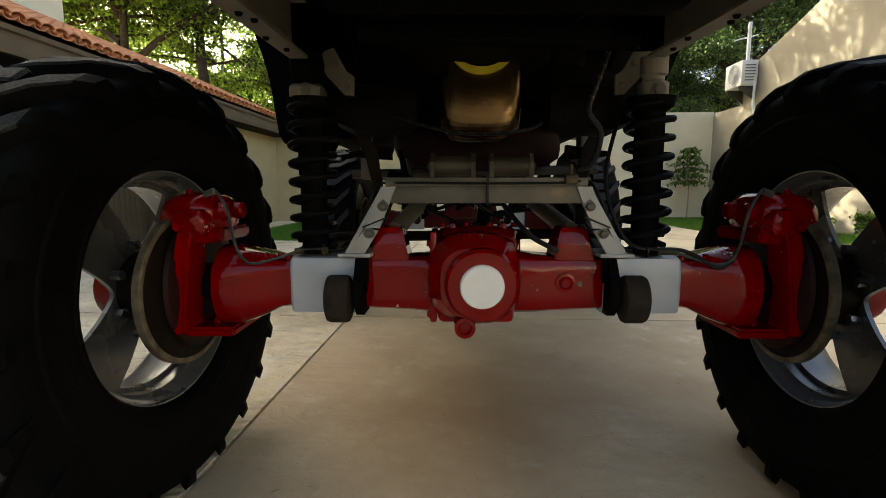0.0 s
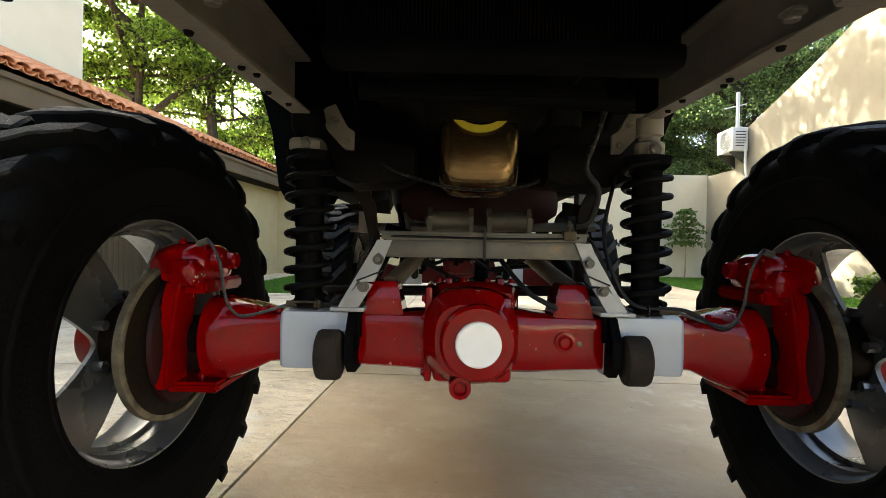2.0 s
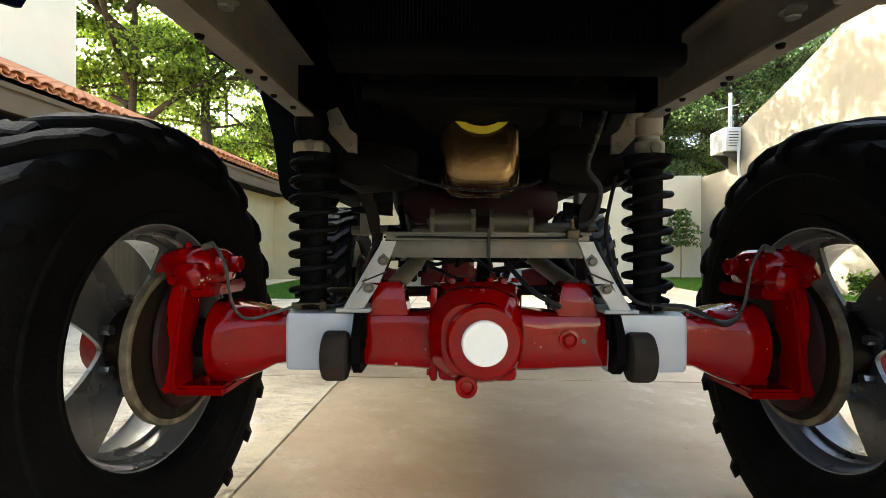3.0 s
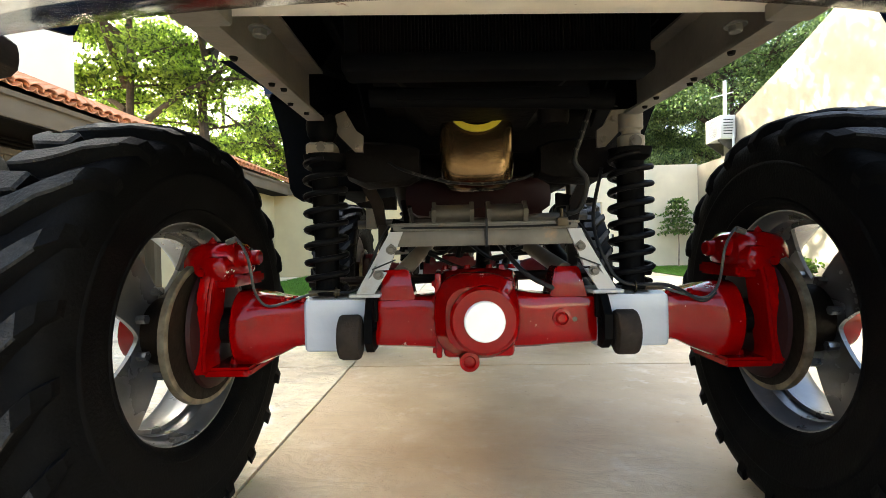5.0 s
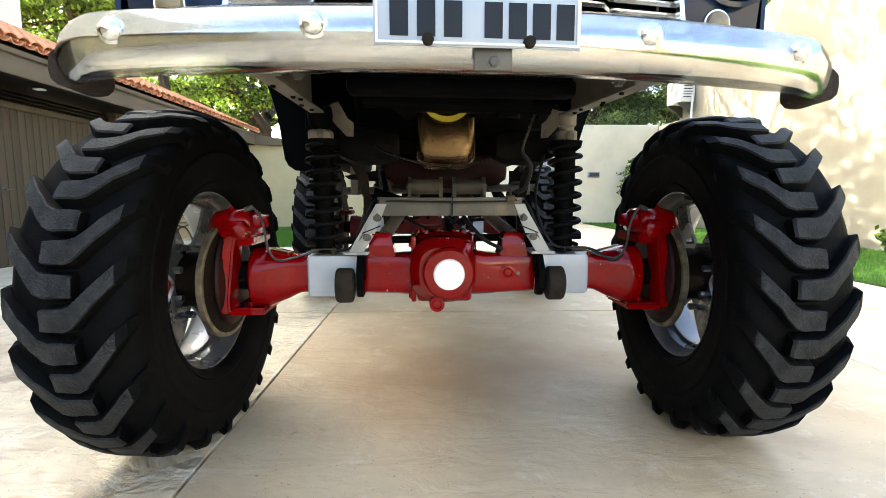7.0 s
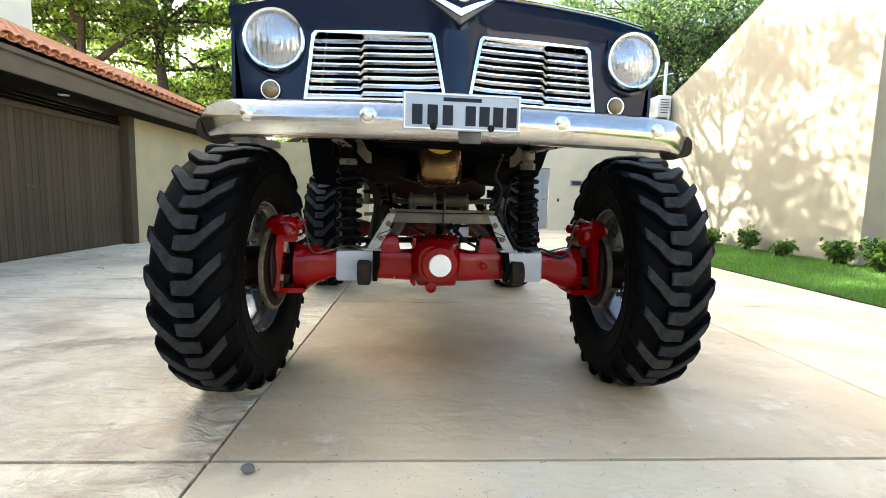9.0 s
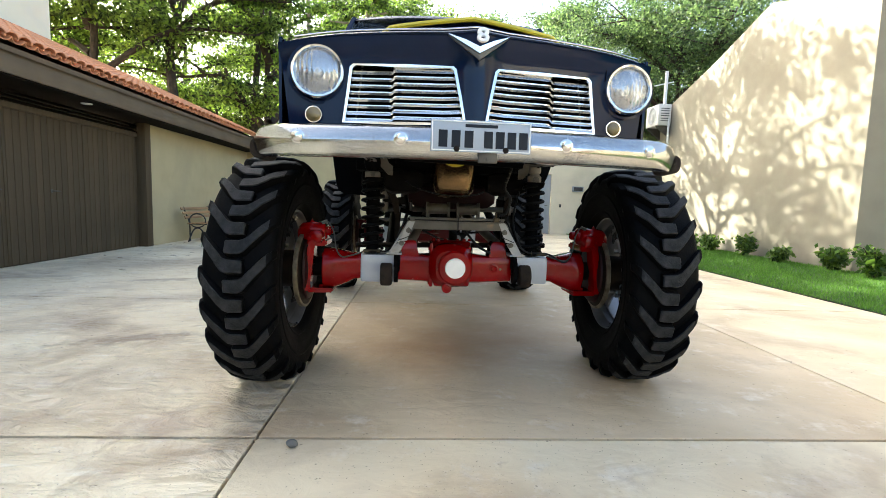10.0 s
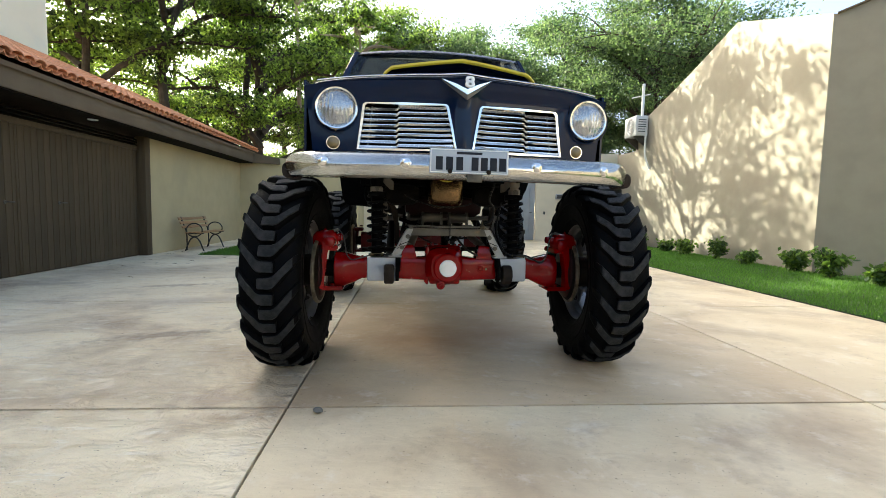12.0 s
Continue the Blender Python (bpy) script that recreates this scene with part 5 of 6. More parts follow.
# chassis: two rails and cross members
for s in (-1, 1):
    def channel(run):
        """A C section that opens inwards, along (y, z) pairs."""
        o, i, t = (-0.512, -0.464, -0.505) if s < 0 else (0.452, 0.406, 0.445)
        sec = ((i, 0.0), (o, 0.0), (o, 0.142), (i, 0.142), (i, 0.135), (t, 0.135), (t, 0.007), (i, 0.007))
        return loft(bmesh.new(), [[(x, y, z + d * (0.45 if y < 0.2 else 1)) for x, d in sec] for y, z in run])
    rail = part("chassis_rail", channel([(0.07, 1.268), (0.19, 1.272), (0.30, 1.276), (0.45, 1.281), (0.86, 1.294)]), PALE_STEEL, truck, "beige painted steel chassis rail")
    part("rear_rail", channel([(0.862, 1.31), (1.3, 1.42), (2.2, 1.36), (3.2, 1.33), (4.1, 1.40), (5.5, 1.36)]), BLACK, truck, "black chassis rail")
    for k, (y, z) in enumerate(((0.26, 1.274), (0.42, 1.279), (0.47, 1.281), (0.62, 1.286), (0.74, 1.29))):
        bm = revolve(bmesh.new(), [(0.0, 0.0), (0.0, 0.008), (-0.006, 0.006), (-0.007, 0.0)], ((0.428 if s > 0 else -0.487) + 0.012 * (k % 3 - 1), y, z), "z", 10)
        part("rivet", bm, GRIME, rail)
bm = box(bmesh.new(), (-0.466, 0.088, 1.287), (0.408, 0.138, 1.328), 0.004)
part("front_crossmember", bm, CREAM, truck, "beige steel front cross member with rust spots")
for s in (-1, 1):
    part("rail_end", box(bmesh.new(), (-0.515 if s < 0 else 0.380, -0.01, 1.262), (-0.436 if s < 0 else 0.456, 0.12, 1.335), 0.008), PALE_STEEL, truck)
    part("crossmember_bolt", bolt(bmesh.new(), (0.365 if s > 0 else -0.415, 0.165, 1.282), "-z", 0.012, 0.012), STEEL, truck)
    part("buffer_tag", box(bmesh.new(), (s * 0.30 - 0.012, 0.52, 1.335), (s * 0.30 + 0.012, 0.525, 1.372), 0.002), WHITE_PAINT, truck)
for y, z in ((2.15, 1.36), (3.2, 1.34), (5.3, 1.38)):
    part("crossmember", box(bmesh.new(), (-0.40, y - 0.05, z), (0.40, y + 0.05, z + 0.09), 0.008), BLACK, truck)

# radiator with its fins, shroud and lower hose
radiator = part("radiator", box(bmesh.new(), (-0.33, 0.40, 1.31), (0.33, 0.47, 1.74), 0.01), BLACK, truck, "black radiator with fine fins")
bm = bmesh.new()
for k in range(80):
    x = -0.30 + 0.0075 * k
    box(bm, (x, 0.392, 1.33), (x + 0.002, 0.40, 1.72))
part("fin_pack", bm, GRIME, radiator)["kind"] = "stuff"
part("tank", box(bmesh.new(), (-0.335, 0.385, 1.29), (0.335, 0.48, 1.335), 0.012), BLACK, radiator)
bm = tube(bmesh.new(), [(-0.31, 0.70, 1.318), (0.33, 0.70, 1.300)], 0.026, 14)
box(bm, (-0.24, 0.665, 1.300), (0.26, 0.678, 1.330), 0.003)
part("engine_crossmember", bm, BLACK, truck, "black tubular engine cross member")
for s in (-1, 1):
    part("side_shield", prism(bmesh.new(), [(0.45, 1.42), (0.45, 1.72), (1.05, 1.72), (1.05, 1.30), (0.8, 1.42)], "x", s * 0.36, s * 0.366), BLACK, truck)
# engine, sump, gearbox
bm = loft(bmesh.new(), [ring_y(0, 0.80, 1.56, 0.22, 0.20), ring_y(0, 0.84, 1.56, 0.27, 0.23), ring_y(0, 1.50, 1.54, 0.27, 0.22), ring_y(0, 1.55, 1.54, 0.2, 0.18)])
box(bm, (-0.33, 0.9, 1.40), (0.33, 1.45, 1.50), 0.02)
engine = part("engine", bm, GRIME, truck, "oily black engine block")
bm = loft(bmesh.new(), [ring_y(-0.005, y, cz, hx, hz, 24, 5) for y, cz, hx, hz in ((1.068, 1.27, 0.085, 0.09), (1.074, 1.262, 0.105, 0.112), (1.088, 1.254, 0.118, 0.128), (1.112, 1.249, 0.125, 0.138), (1.15, 1.248, 0.127, 0.140), (1.42, 1.28, 0.127, 0.11), (1.44, 1.29, 0.11, 0.09))])
part("sump", bm, PAN_METAL, engine, "bronze coloured oily steel sump")
arc = [(-0.005 + 0.10 * math.cos(a), 1.05, 1.385 + 0.092 * math.sin(a)) for a in [math.pi + math.pi * k / 14 for k in range(15)]]
arc2 = [(-0.005 + 0.088 * math.cos(a), 1.05, 1.385 + 0.070 * math.sin(a)) for a in [math.pi + math.pi * k / 14 for k in range(15)]]
bm = loft(bmesh.new(), [[arc[k], arc2[k], (arc2[k][0], 1.062, arc2[k][2]), (arc[k][0], 1.062, arc[k][2])] for k in range(15)])
part("pulley_guard", bm, YELLOW, engine, "yellow painted pulley guard")
bm = revolve(bmesh.new(), [(0.98, 0.0), (0.98, 0.07), (1.0, 0.085), (1.03, 0.085), (1.05, 0.07), (1.06, 0.0)], (0, 0, 1.47), "y", 28)
part("crank_pulley", bm, GRIME, engine)
bm = revolve(bmesh.new(), [(1.31, 0.0), (1.30, 0.045), (1.32, 0.05), (1.43, 0.05), (1.44, 0.0)], (0.235, 1.02, 0), "z", 20)
part("oil_filter", bm, GRIME, engine)
bm = loft(bmesh.new(), [ring_y(0, 1.5, 1.36, 0.20, 0.18), ring_y(0, 1.7, 1.33, 0.15, 0.14), ring_y(0, 2.3, 1.30, 0.12, 0.12), ring_y(0.05, 2.35, 1.27, 0.2, 0.15), ring_y(0.05, 2.75, 1.27, 0.18, 0.14)])
part("gearbox", bm, GRIME, truck, "oily black gearbox and transfer case")
bm = tube(bmesh.new(), [(0.0, AY + 0.1, 0.745), (0.12, 2.35, 1.19)], 0.028, 12)
part("front_propeller_shaft", bm, GRIME, truck)
bm = tube(bmesh.new(), [(0.0, 2.72, 1.25), (0.0, RY - 0.14, 0.80)], 0.035, 12)
part("rear_propeller_shaft", bm, GRIME, truck)
def braided(name, points, r, first, last, label):
    """A black hose with pale marks along its braid."""
    line = smooth_line(points, 10)
    bm = tube(bmesh.new(), line, r, 8)
    for k in range(first, last, 3):
        tube(bm, [line[k], line[k].lerp(line[k + 1], 0.7)], r * 1.04, 6, True, 1)
    part(name, bm, [HOSE, STEEL], truck, label)


braided("braided_hose", [(-0.30, 1.05, 1.20), (-0.24, 1.02, 1.165), (-0.12, 1.02, 1.130), (0.0, 1.02, 1.118), (0.12, 1.02, 1.13), (0.17, 1.03, 1.15)], 0.0048, 12, 44, "thin black hose with white braid marks")
braided("clutch_hose", [(0.34, 0.95, 1.36), (0.30, 0.93, 1.25), (0.275, 0.92, 1.17), (0.31, 0.92, 1.11), (0.29, 0.92, 1.03), (0.25, 0.92, 1.01)], 0.0085, 3, 18, "black hose with white braid marks")
bm = tube(bmesh.new(), smooth_line([(0.38, 1.0, 1.16), (0.345, 0.98, 1.0), (0.365, 0.95, 0.88), (0.42, 0.93, 0.80), (0.55, 0.92, 0.79), (0.64, 0.90, 0.745), (0.68, 0.89, 0.77)], 8), 0.0060, 8)
part("air_hose", bm, HOSE, truck)
bm = tube(bmesh.new(), smooth_line([(0.03, 1.06, 0.97), (0.07, 1.0, 0.90), (0.13, 0.955, 0.83), (0.18, 0.945, 0.80), (0.21, 0.945, 0.785)], 8), 0.0075, 8)
part("vent_hose", bm, HOSE, truck)
for x0, y0, z0, x1, y1, z1 in ((-0.12, 1.5, 1.15, -0.10, 2.6, 0.98), (0.2, 1.6, 1.12, 0.16, 3.0, 0.95), (-0.26, 1.4, 1.08, -0.22, 2.4, 0.90), (0.06, 2.1, 1.1, 0.05, 3.2, 0.9)):
    part("brake_cable", tube(bmesh.new(), smooth_line([(x0, y0, z0), ((x0 + x1) / 2, (y0 + y1) / 2, min(z0, z1) - 0.05), (x1, y1, z1)], 6), 0.008, 6), HOSE, truck)
bm = tube(bmesh.new(), [(-0.62, RY - 0.25, 0.86), (0.62, RY - 0.25, 0.90)], 0.02, 10)
part("tie_rod", bm, STEEL, truck)
for s in (-1, 1):
    part("rear_shock", tube(bmesh.new(), [(s * 0.5, RY, 0.78), (s * 0.46, RY - 0.05, 1.36)], 0.045, 12), BLACK, truck)

# parts that hang behind the axle
bm = loft(bmesh.new(), [ring_y(0.02, y, z, hx, hz, 20, 4) for y, z, hx, hz in ((1.42, 1.13, 0.20, 0.06), (1.46, 1.12, 0.30, 0.085), (2.1, 1.12, 0.30, 0.085), (2.25, 1.13, 0.22, 0.06))])
part("skid_plate", bm, DARK_RED, truck, "very dark red steel guard under the gearbox")
for s in (-1, 1):
    pts = []
    for k in range(8 * 14 + 1):
        a, u = 2 * math.pi * k / 14, k / (8 * 14)
        pts.append((s * 0.47 + 0.06 * math.cos(a), RY - 0.02 + 0.06 * math.sin(a), 0.78 + 0.46 * u))
    part("rear_spring", tube(bmesh.new(), pts, 0.0112, 6), SPRING_BLACK, truck, "black coil spring")
    part("rear_arm", tube(bmesh.new(), [(s * 0.40, RY - 0.06, 0.68), (s * 0.36, 2.7, 1.03)], 0.034, 10), BLACK, truck)
bm = tube(bmesh.new(), smooth_line([(-0.28, 1.35, 1.28), (-0.30, 1.7, 1.12), (-0.28, 2.6, 1.05), (-0.42, 3.4, 1.10), (-0.44, 4.6, 1.25)], 8), 0.034, 12)
part("exhaust_pipe", bm, RUST, truck, "rusty exhaust pipe")
bm = box(bmesh.new(), (0.10, 3.2, 1.02), (0.42, 3.75, 1.20), 0.03)
part("silencer", bm, GRIME, truck)
bm = tube(bmesh.new(), [(-0.50, 1.58, 1.02), (0.50, 1.58, 1.04)], 0.02, 10)
part("cross_tube", bm, STEEL, truck)
for s in (-1, 1):
    bm = box(bmesh.new(), (s * 0.44 - 0.02, 1.54, 1.0), (s * 0.44 + 0.02, 1.62, 1.3), 0.006)
    part("hanger", bm, PALE_STEEL, truck)

# steering rods, and dark clutter added behind the axle to shut out bright gaps
bm = loft(bmesh.new(), [ring_y(-0.02, y, z, hx, hz, 18, 4) for y, z, hx, hz in ((2.15, 0.985, 0.12, 0.07), (2.2, 0.98, 0.20, 0.105), (2.65, 0.98, 0.20, 0.105), (2.72, 0.985, 0.14, 0.07))])
part("transfer_case", bm, GRIME, truck, "black filler block added in the gap behind the axle")
part("drag_link", tube(bmesh.new(), smooth_line([(-0.33, 1.42, 1.02), (-0.1, 1.40, 0.955), (0.2, 1.38, 0.93), (0.34, 1.36, 0.94)], 5), 0.016, 10), BLACK, truck)
part("steering_rod", tube(bmesh.new(), [(-0.60, 1.17, 0.80), (0.60, 1.17, 0.82)], 0.017, 10), RUST, truck)
for x, y, z0, z1 in ((-0.20, 1.75, 0.84, 1.10), (-0.05, 1.9, 0.86, 1.10), (0.18, 1.8, 0.83, 1.10), (0.29, 1.6, 0.88, 1.12), (-0.30, 1.55, 0.90, 1.12)):
    part("drop_rod", tube(bmesh.new(), smooth_line([(x, y, z1), (x + 0.015, y, (z0 + z1) / 2), (x - 0.01, y + 0.02, z0)], 4), 0.012, 8), GRIME, truck)
for x, y, z in ((-0.13, 1.55, 0.93), (0.10, 1.62, 0.92), (0.24, 1.9, 0.90), (-0.25, 2.0, 0.90)):
    part("clamp", box(bmesh.new(), (x - 0.035, y - 0.03, z - 0.03), (x + 0.035, y + 0.03, z + 0.03), 0.008), GRIME, truck)
for x0, x1, z in ((-0.28, 0.05, 0.90), (-0.05, 0.27, 0.875), (-0.22, 0.22, 0.84)):
    part("brake_cable", tube(bmesh.new(), smooth_line([(x0, 1.30, z + 0.07), ((x0 + x1) / 2 - 0.04, 1.34, z - 0.01), ((x0 + x1) / 2 + 0.05, 1.34, z + 0.03), (x1, 1.30, z + 0.05)], 6), 0.0075, 6), HOSE, truck)

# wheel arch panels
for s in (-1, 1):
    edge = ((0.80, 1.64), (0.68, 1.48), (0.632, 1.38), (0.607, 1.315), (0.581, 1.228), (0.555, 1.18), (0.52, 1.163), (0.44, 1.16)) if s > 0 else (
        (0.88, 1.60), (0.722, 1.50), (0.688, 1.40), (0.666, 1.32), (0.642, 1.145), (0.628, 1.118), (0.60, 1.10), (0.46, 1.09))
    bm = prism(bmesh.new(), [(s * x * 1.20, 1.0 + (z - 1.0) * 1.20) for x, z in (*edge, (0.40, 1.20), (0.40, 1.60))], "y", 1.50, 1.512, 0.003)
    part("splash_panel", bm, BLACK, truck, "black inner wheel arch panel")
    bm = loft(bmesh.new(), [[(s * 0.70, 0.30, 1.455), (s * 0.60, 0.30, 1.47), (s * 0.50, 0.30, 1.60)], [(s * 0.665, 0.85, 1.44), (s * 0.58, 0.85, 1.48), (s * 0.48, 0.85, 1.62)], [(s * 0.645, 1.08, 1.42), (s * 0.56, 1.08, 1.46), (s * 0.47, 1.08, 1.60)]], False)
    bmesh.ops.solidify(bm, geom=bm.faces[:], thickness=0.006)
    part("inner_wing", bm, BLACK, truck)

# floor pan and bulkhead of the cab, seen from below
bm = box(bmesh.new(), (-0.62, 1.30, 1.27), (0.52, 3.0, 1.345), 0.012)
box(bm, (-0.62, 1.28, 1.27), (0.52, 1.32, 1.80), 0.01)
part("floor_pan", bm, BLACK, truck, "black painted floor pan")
# near-black boxes added under the floor so that bright gaps read as shade
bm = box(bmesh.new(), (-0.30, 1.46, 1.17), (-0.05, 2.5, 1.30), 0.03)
part("exhaust_box", bm, GRIME, truck, "near-black filler box added under the floor")
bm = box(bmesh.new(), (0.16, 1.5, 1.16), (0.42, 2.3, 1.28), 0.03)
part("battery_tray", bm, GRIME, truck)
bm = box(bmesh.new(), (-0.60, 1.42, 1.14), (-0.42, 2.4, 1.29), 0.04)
part("fuel_tank", bm, BLACK, truck, "black filler box added under the cab")
for s in (-1, 1):
    bm = loft(bmesh.new(), [ring_x(s * x, 1.12, 1.20, 0.07, h, 12, 3) for x, h in ((0.20, 0.05), (0.24, 0.07), (0.38, 0.08), (0.44, 0.05))])
    part("engine_mount", bm, GRIME, truck)

# body: nose panel with two openings
BX = -0.022


def nose_y(x):
    x = abs(x - BX)
    pts = ((0.0, 0.088), (0.045, 0.095), (0.09, 0.128), (0.55, 0.185), (0.62, 0.198), (0.86, 0.262), (1.2, 0.35))
    for (a, ya), (b, yb) in zip(pts, pts[1:]):
        if x <= b:
            return ya + (yb - ya) * (x - a) / (b - a)
    return pts[-1][1]


Z1, Z2 = 1.408, 1.647
def grille_x(z):
    """Inner and outer edge of the openings at a height."""
    t = (z - Z1) / (Z2 - Z1)
    return 0.045 + 0.044 * t, 0.556 - 0.034 * t


bm = bmesh.new()
levels = [(1.33, 1), (Z1, 6), (Z2, 5), (1.767, 0)]
for s in (-1, 1):
    for (za, _), (zb, _) in zip(levels, levels[1:]):
        nz = 5
        for iz in range(nz):
            z0, z1 = za + (zb - za) * iz / nz, za + (zb - za) * (iz + 1) / nz
            def cols(z):
                zi = min(max(z, Z1), Z2)
                gi, go = grille_x(zi)
                side = 0.788 + 0.05 * min(1, max(0, (z - 1.33) / 0.4))
                return [0.0, gi, go, side]
            c0, c1 = cols(z0), cols(z1)
            for band in range(3):
                if band == 1 and za == Z1:
                    continue
                nx = (4, 10, 6)[band]
                for ix in range(nx):
                    q = []
                    for c, z in ((c0, z0), (c1, z1)):
                        for u in (ix / nx, (ix + 1) / nx):
                            x = c[band] + (c[band + 1] - c[band]) * u
                            lean = 0.02 * (z - 1.33) if z < Z2 else 0.02 * (Z2 - 1.33) - 0.30 * (z - Z2)  * (1 if z > 1.70 else 0.4)
                            q.append((BX + s * x, nose_y(BX + x) + lean, z - (0.034 * (x / 0.838) ** 2 * (z - Z2) / (1.767 - Z2) if z > Z2 else 0)))
                    vs = [bm.verts.new(p) for p in (q[0], q[1], q[3], q[2])]
                    bm.faces.new(vs)
bmesh.ops.remove_doubles(bm, verts=bm.verts, dist=1e-5)
bmesh.ops.recalc_face_normals(bm, faces=bm.faces)
bmesh.ops.solidify(bm, geom=bm.faces[:], thickness=-0.012)
nose = part("nose_panel", bm, NAVY, truck, "dark navy painted nose panel with twin openings", smooth=50)

# bonnet with a slight crown
bm = bmesh.new()
rows = []
for y, zc, drop in ((-0.012, 1.775, 0.012), (-0.022, 1.797, 0.016), (-0.006, 1.812, 0.020), (0.10, 1.832, 0.03), (0.45, 1.875, 0.04), (0.9, 1.92, 0.05), (1.25, 1.955, 0.06)):
    row = []
    for k in range(25):
        u = -1 + 2 * k / 24
        x = BX + 0.840 * u
        yy = (nose_y(x) + y) if y < 0.05 else y + (nose_y(x) * (1 - min(1, y / 0.45)) if y < 0.45 else 0)
        zz = zc - 0.018 - (drop + (0.026 if y < 0.05 else 0.018)) * u * u - (0.022 if abs(u) > 0.97 else 0)
        row.append((x, yy, zz))
    rows.append(row)
loft(bm, rows, False)
bmesh.ops.solidify(bm, geom=bm.faces[:], thickness=0.008)
bonnet = part("bonnet", bm, NAVY, truck, "dark navy bonnet", smooth=50)
# a chrome bead added on the lip imitates the paint's sky highlight
bm = tube(bmesh.new(), [(x, y - 0.003, z + 0.006) for x, y, z in rows[2][1:-1]], 0.0042, 8)
part("edge_strip", bm, CHROME, bonnet, "thin chrome bead that stands for the highlight on the bonnet lip")
# wings, with high cut arches
for s in (-1, 1):
    arch = [(0.275, 1.34), (0.275, 1.77), (1.30, 1.88), (1.45, 1.88), (1.45, 1.60), (1.30, 1.62), (1.18, 1.63), (1.0, 1.66), (0.75, 1.655), (0.55, 1.58), (0.42, 1.47), (0.36, 1.36)]
    bm = prism(bmesh.new(), arch, "x", BX + s * 0.834, BX + s * 0.846, 0.003)
    part("wing", bm, NAVY, truck, "dark navy front wing")
    bm = loft(bmesh.new(), [[(BX + s * 0.834, y, z), (BX + s * 0.70, y, z + 0.06), (BX + s * 0.50, y, z + 0.10)] for y, z in ((0.36, 1.40), (0.42, 1.49), (0.55, 1.60), (0.75, 1.675), (1.0, 1.68), (1.18, 1.66), (1.30, 1.64))], False)
    bmesh.ops.solidify(bm, geom=bm.faces[:], thickness=0.006)
    part("wheel_arch", bm, BLACK, truck)

# gaps between the body panels
for s in (-1, 1):
    for x, z0, z1 in ((0.607, 1.648, 1.772),):
        y = nose_y(BX + x)
        bm = loft(bmesh.new(), [[(BX + s * x - 0.0018, y - 0.0035 + d, z), (BX + s * x + 0.0018, y - 0.0035 + d, z), (BX + s * x + 0.0018, y + 0.01, z), (BX + s * x - 0.0018, y + 0.01, z)] for z, d in ((z0, 0.006), (1.70, -0.001), (z1 - 0.018, -0.027))])
        part("panel_gap", bm, BLACK, nose)

# grilles
for s in (-1, 1):
    def gp(x, z, d=0.0):
        return Vector((BX + s * x, nose_y(BX + x) + 0.02 * (z - 1.33) + d, z))
    bm = bmesh.new()
    gi1, go1 = grille_x(Z1)
    gi2, go2 = grille_x(Z2)
    loop = [(gi1, Z1), ((gi1 + go1) / 2, Z1), (go1, Z1), ((go1 + go2) / 2, (Z1 + Z2) / 2), (go2 + 0.004, Z2 - 0.012), (go2 - 0.010, Z2), ((gi2 + go2) / 2, Z2), (gi2 + 0.012, Z2), (gi2, Z2 - 0.012), ((gi1 + gi2) / 2, (Z1 + Z2) / 2)]
    rings = []
    cx, cz = (gi1 + go1) / 2, (Z1 + Z2) / 2
    for x, z in loop:
        w = Vector((x - cx, 0, z - cz)).normalized() * 0.013
        rings.append([gp(x, z, -0.002) + Vector((s * w.x, 0, w.z)) * 1.0, gp(x, z, -0.014) + Vector((s * w.x, 0, w.z)) * 0.5, gp(x, z, -0.014) - Vector((s * w.x, 0, w.z)) * 0.5, gp(x, z, 0.012) - Vector((s * w.x, 0, w.z)) * 0.9])
    rows = rings + [rings[0]]
    loft(bm, rows, True, False)
    bmesh.ops.remove_doubles(bm, verts=bm.verts, dist=1e-5)
    grille = part("grille", bm, CHROME, truck, "chrome framed radiator grille with slats")
    jog = 0.60
    for k in range(8):
        z = Z1 + 0.013 + 0.0282 * k
        bm = bmesh.new()
        gi, go = grille_x(z)
        rings = []
        for u in (0.0, 0.15, 0.3, 0.45, 0.55, 0.585, 0.592, 0.60, 0.608, 0.615, 0.65, 0.75, 0.88, 1.0):
            x = gi + 0.004 + (go - gi - 0.008) * u
            j = min(1, max(0, (jog - u) / 0.03 + 0.5))
            zz = z + 0.012 * j
            p = gp(x, zz, 0.012)
            rings.append([p + Vector((0, dy, dz)) for dy, dz in ((0.02, -0.0055), (-0.006, -0.0076), (-0.012, 0.0), (-0.006, 0.0076), (0.02, 0.0055))])
        loft(bm, rings)
        part("slat", bm, CHROME, grille)
    bm = bmesh.new()
    box(bm, (min(BX + s * 0.05, BX + s * 0.57), 0.24, Z1 - 0.02), (max(BX + s * 0.05, BX + s * 0.57), 0.25, Z2 + 0.02))
    part("grille_mesh", bm, BLACK, grille)
    for dx in (0.478,):
        bm = tube(bmesh.new(), [gp(dx + 0.03, Z1 + 0.01, 0.03), gp(dx + 0.005, Z2 - 0.01, 0.03)], 0.004, 6)
        part("stay", bm, STEEL, grille)

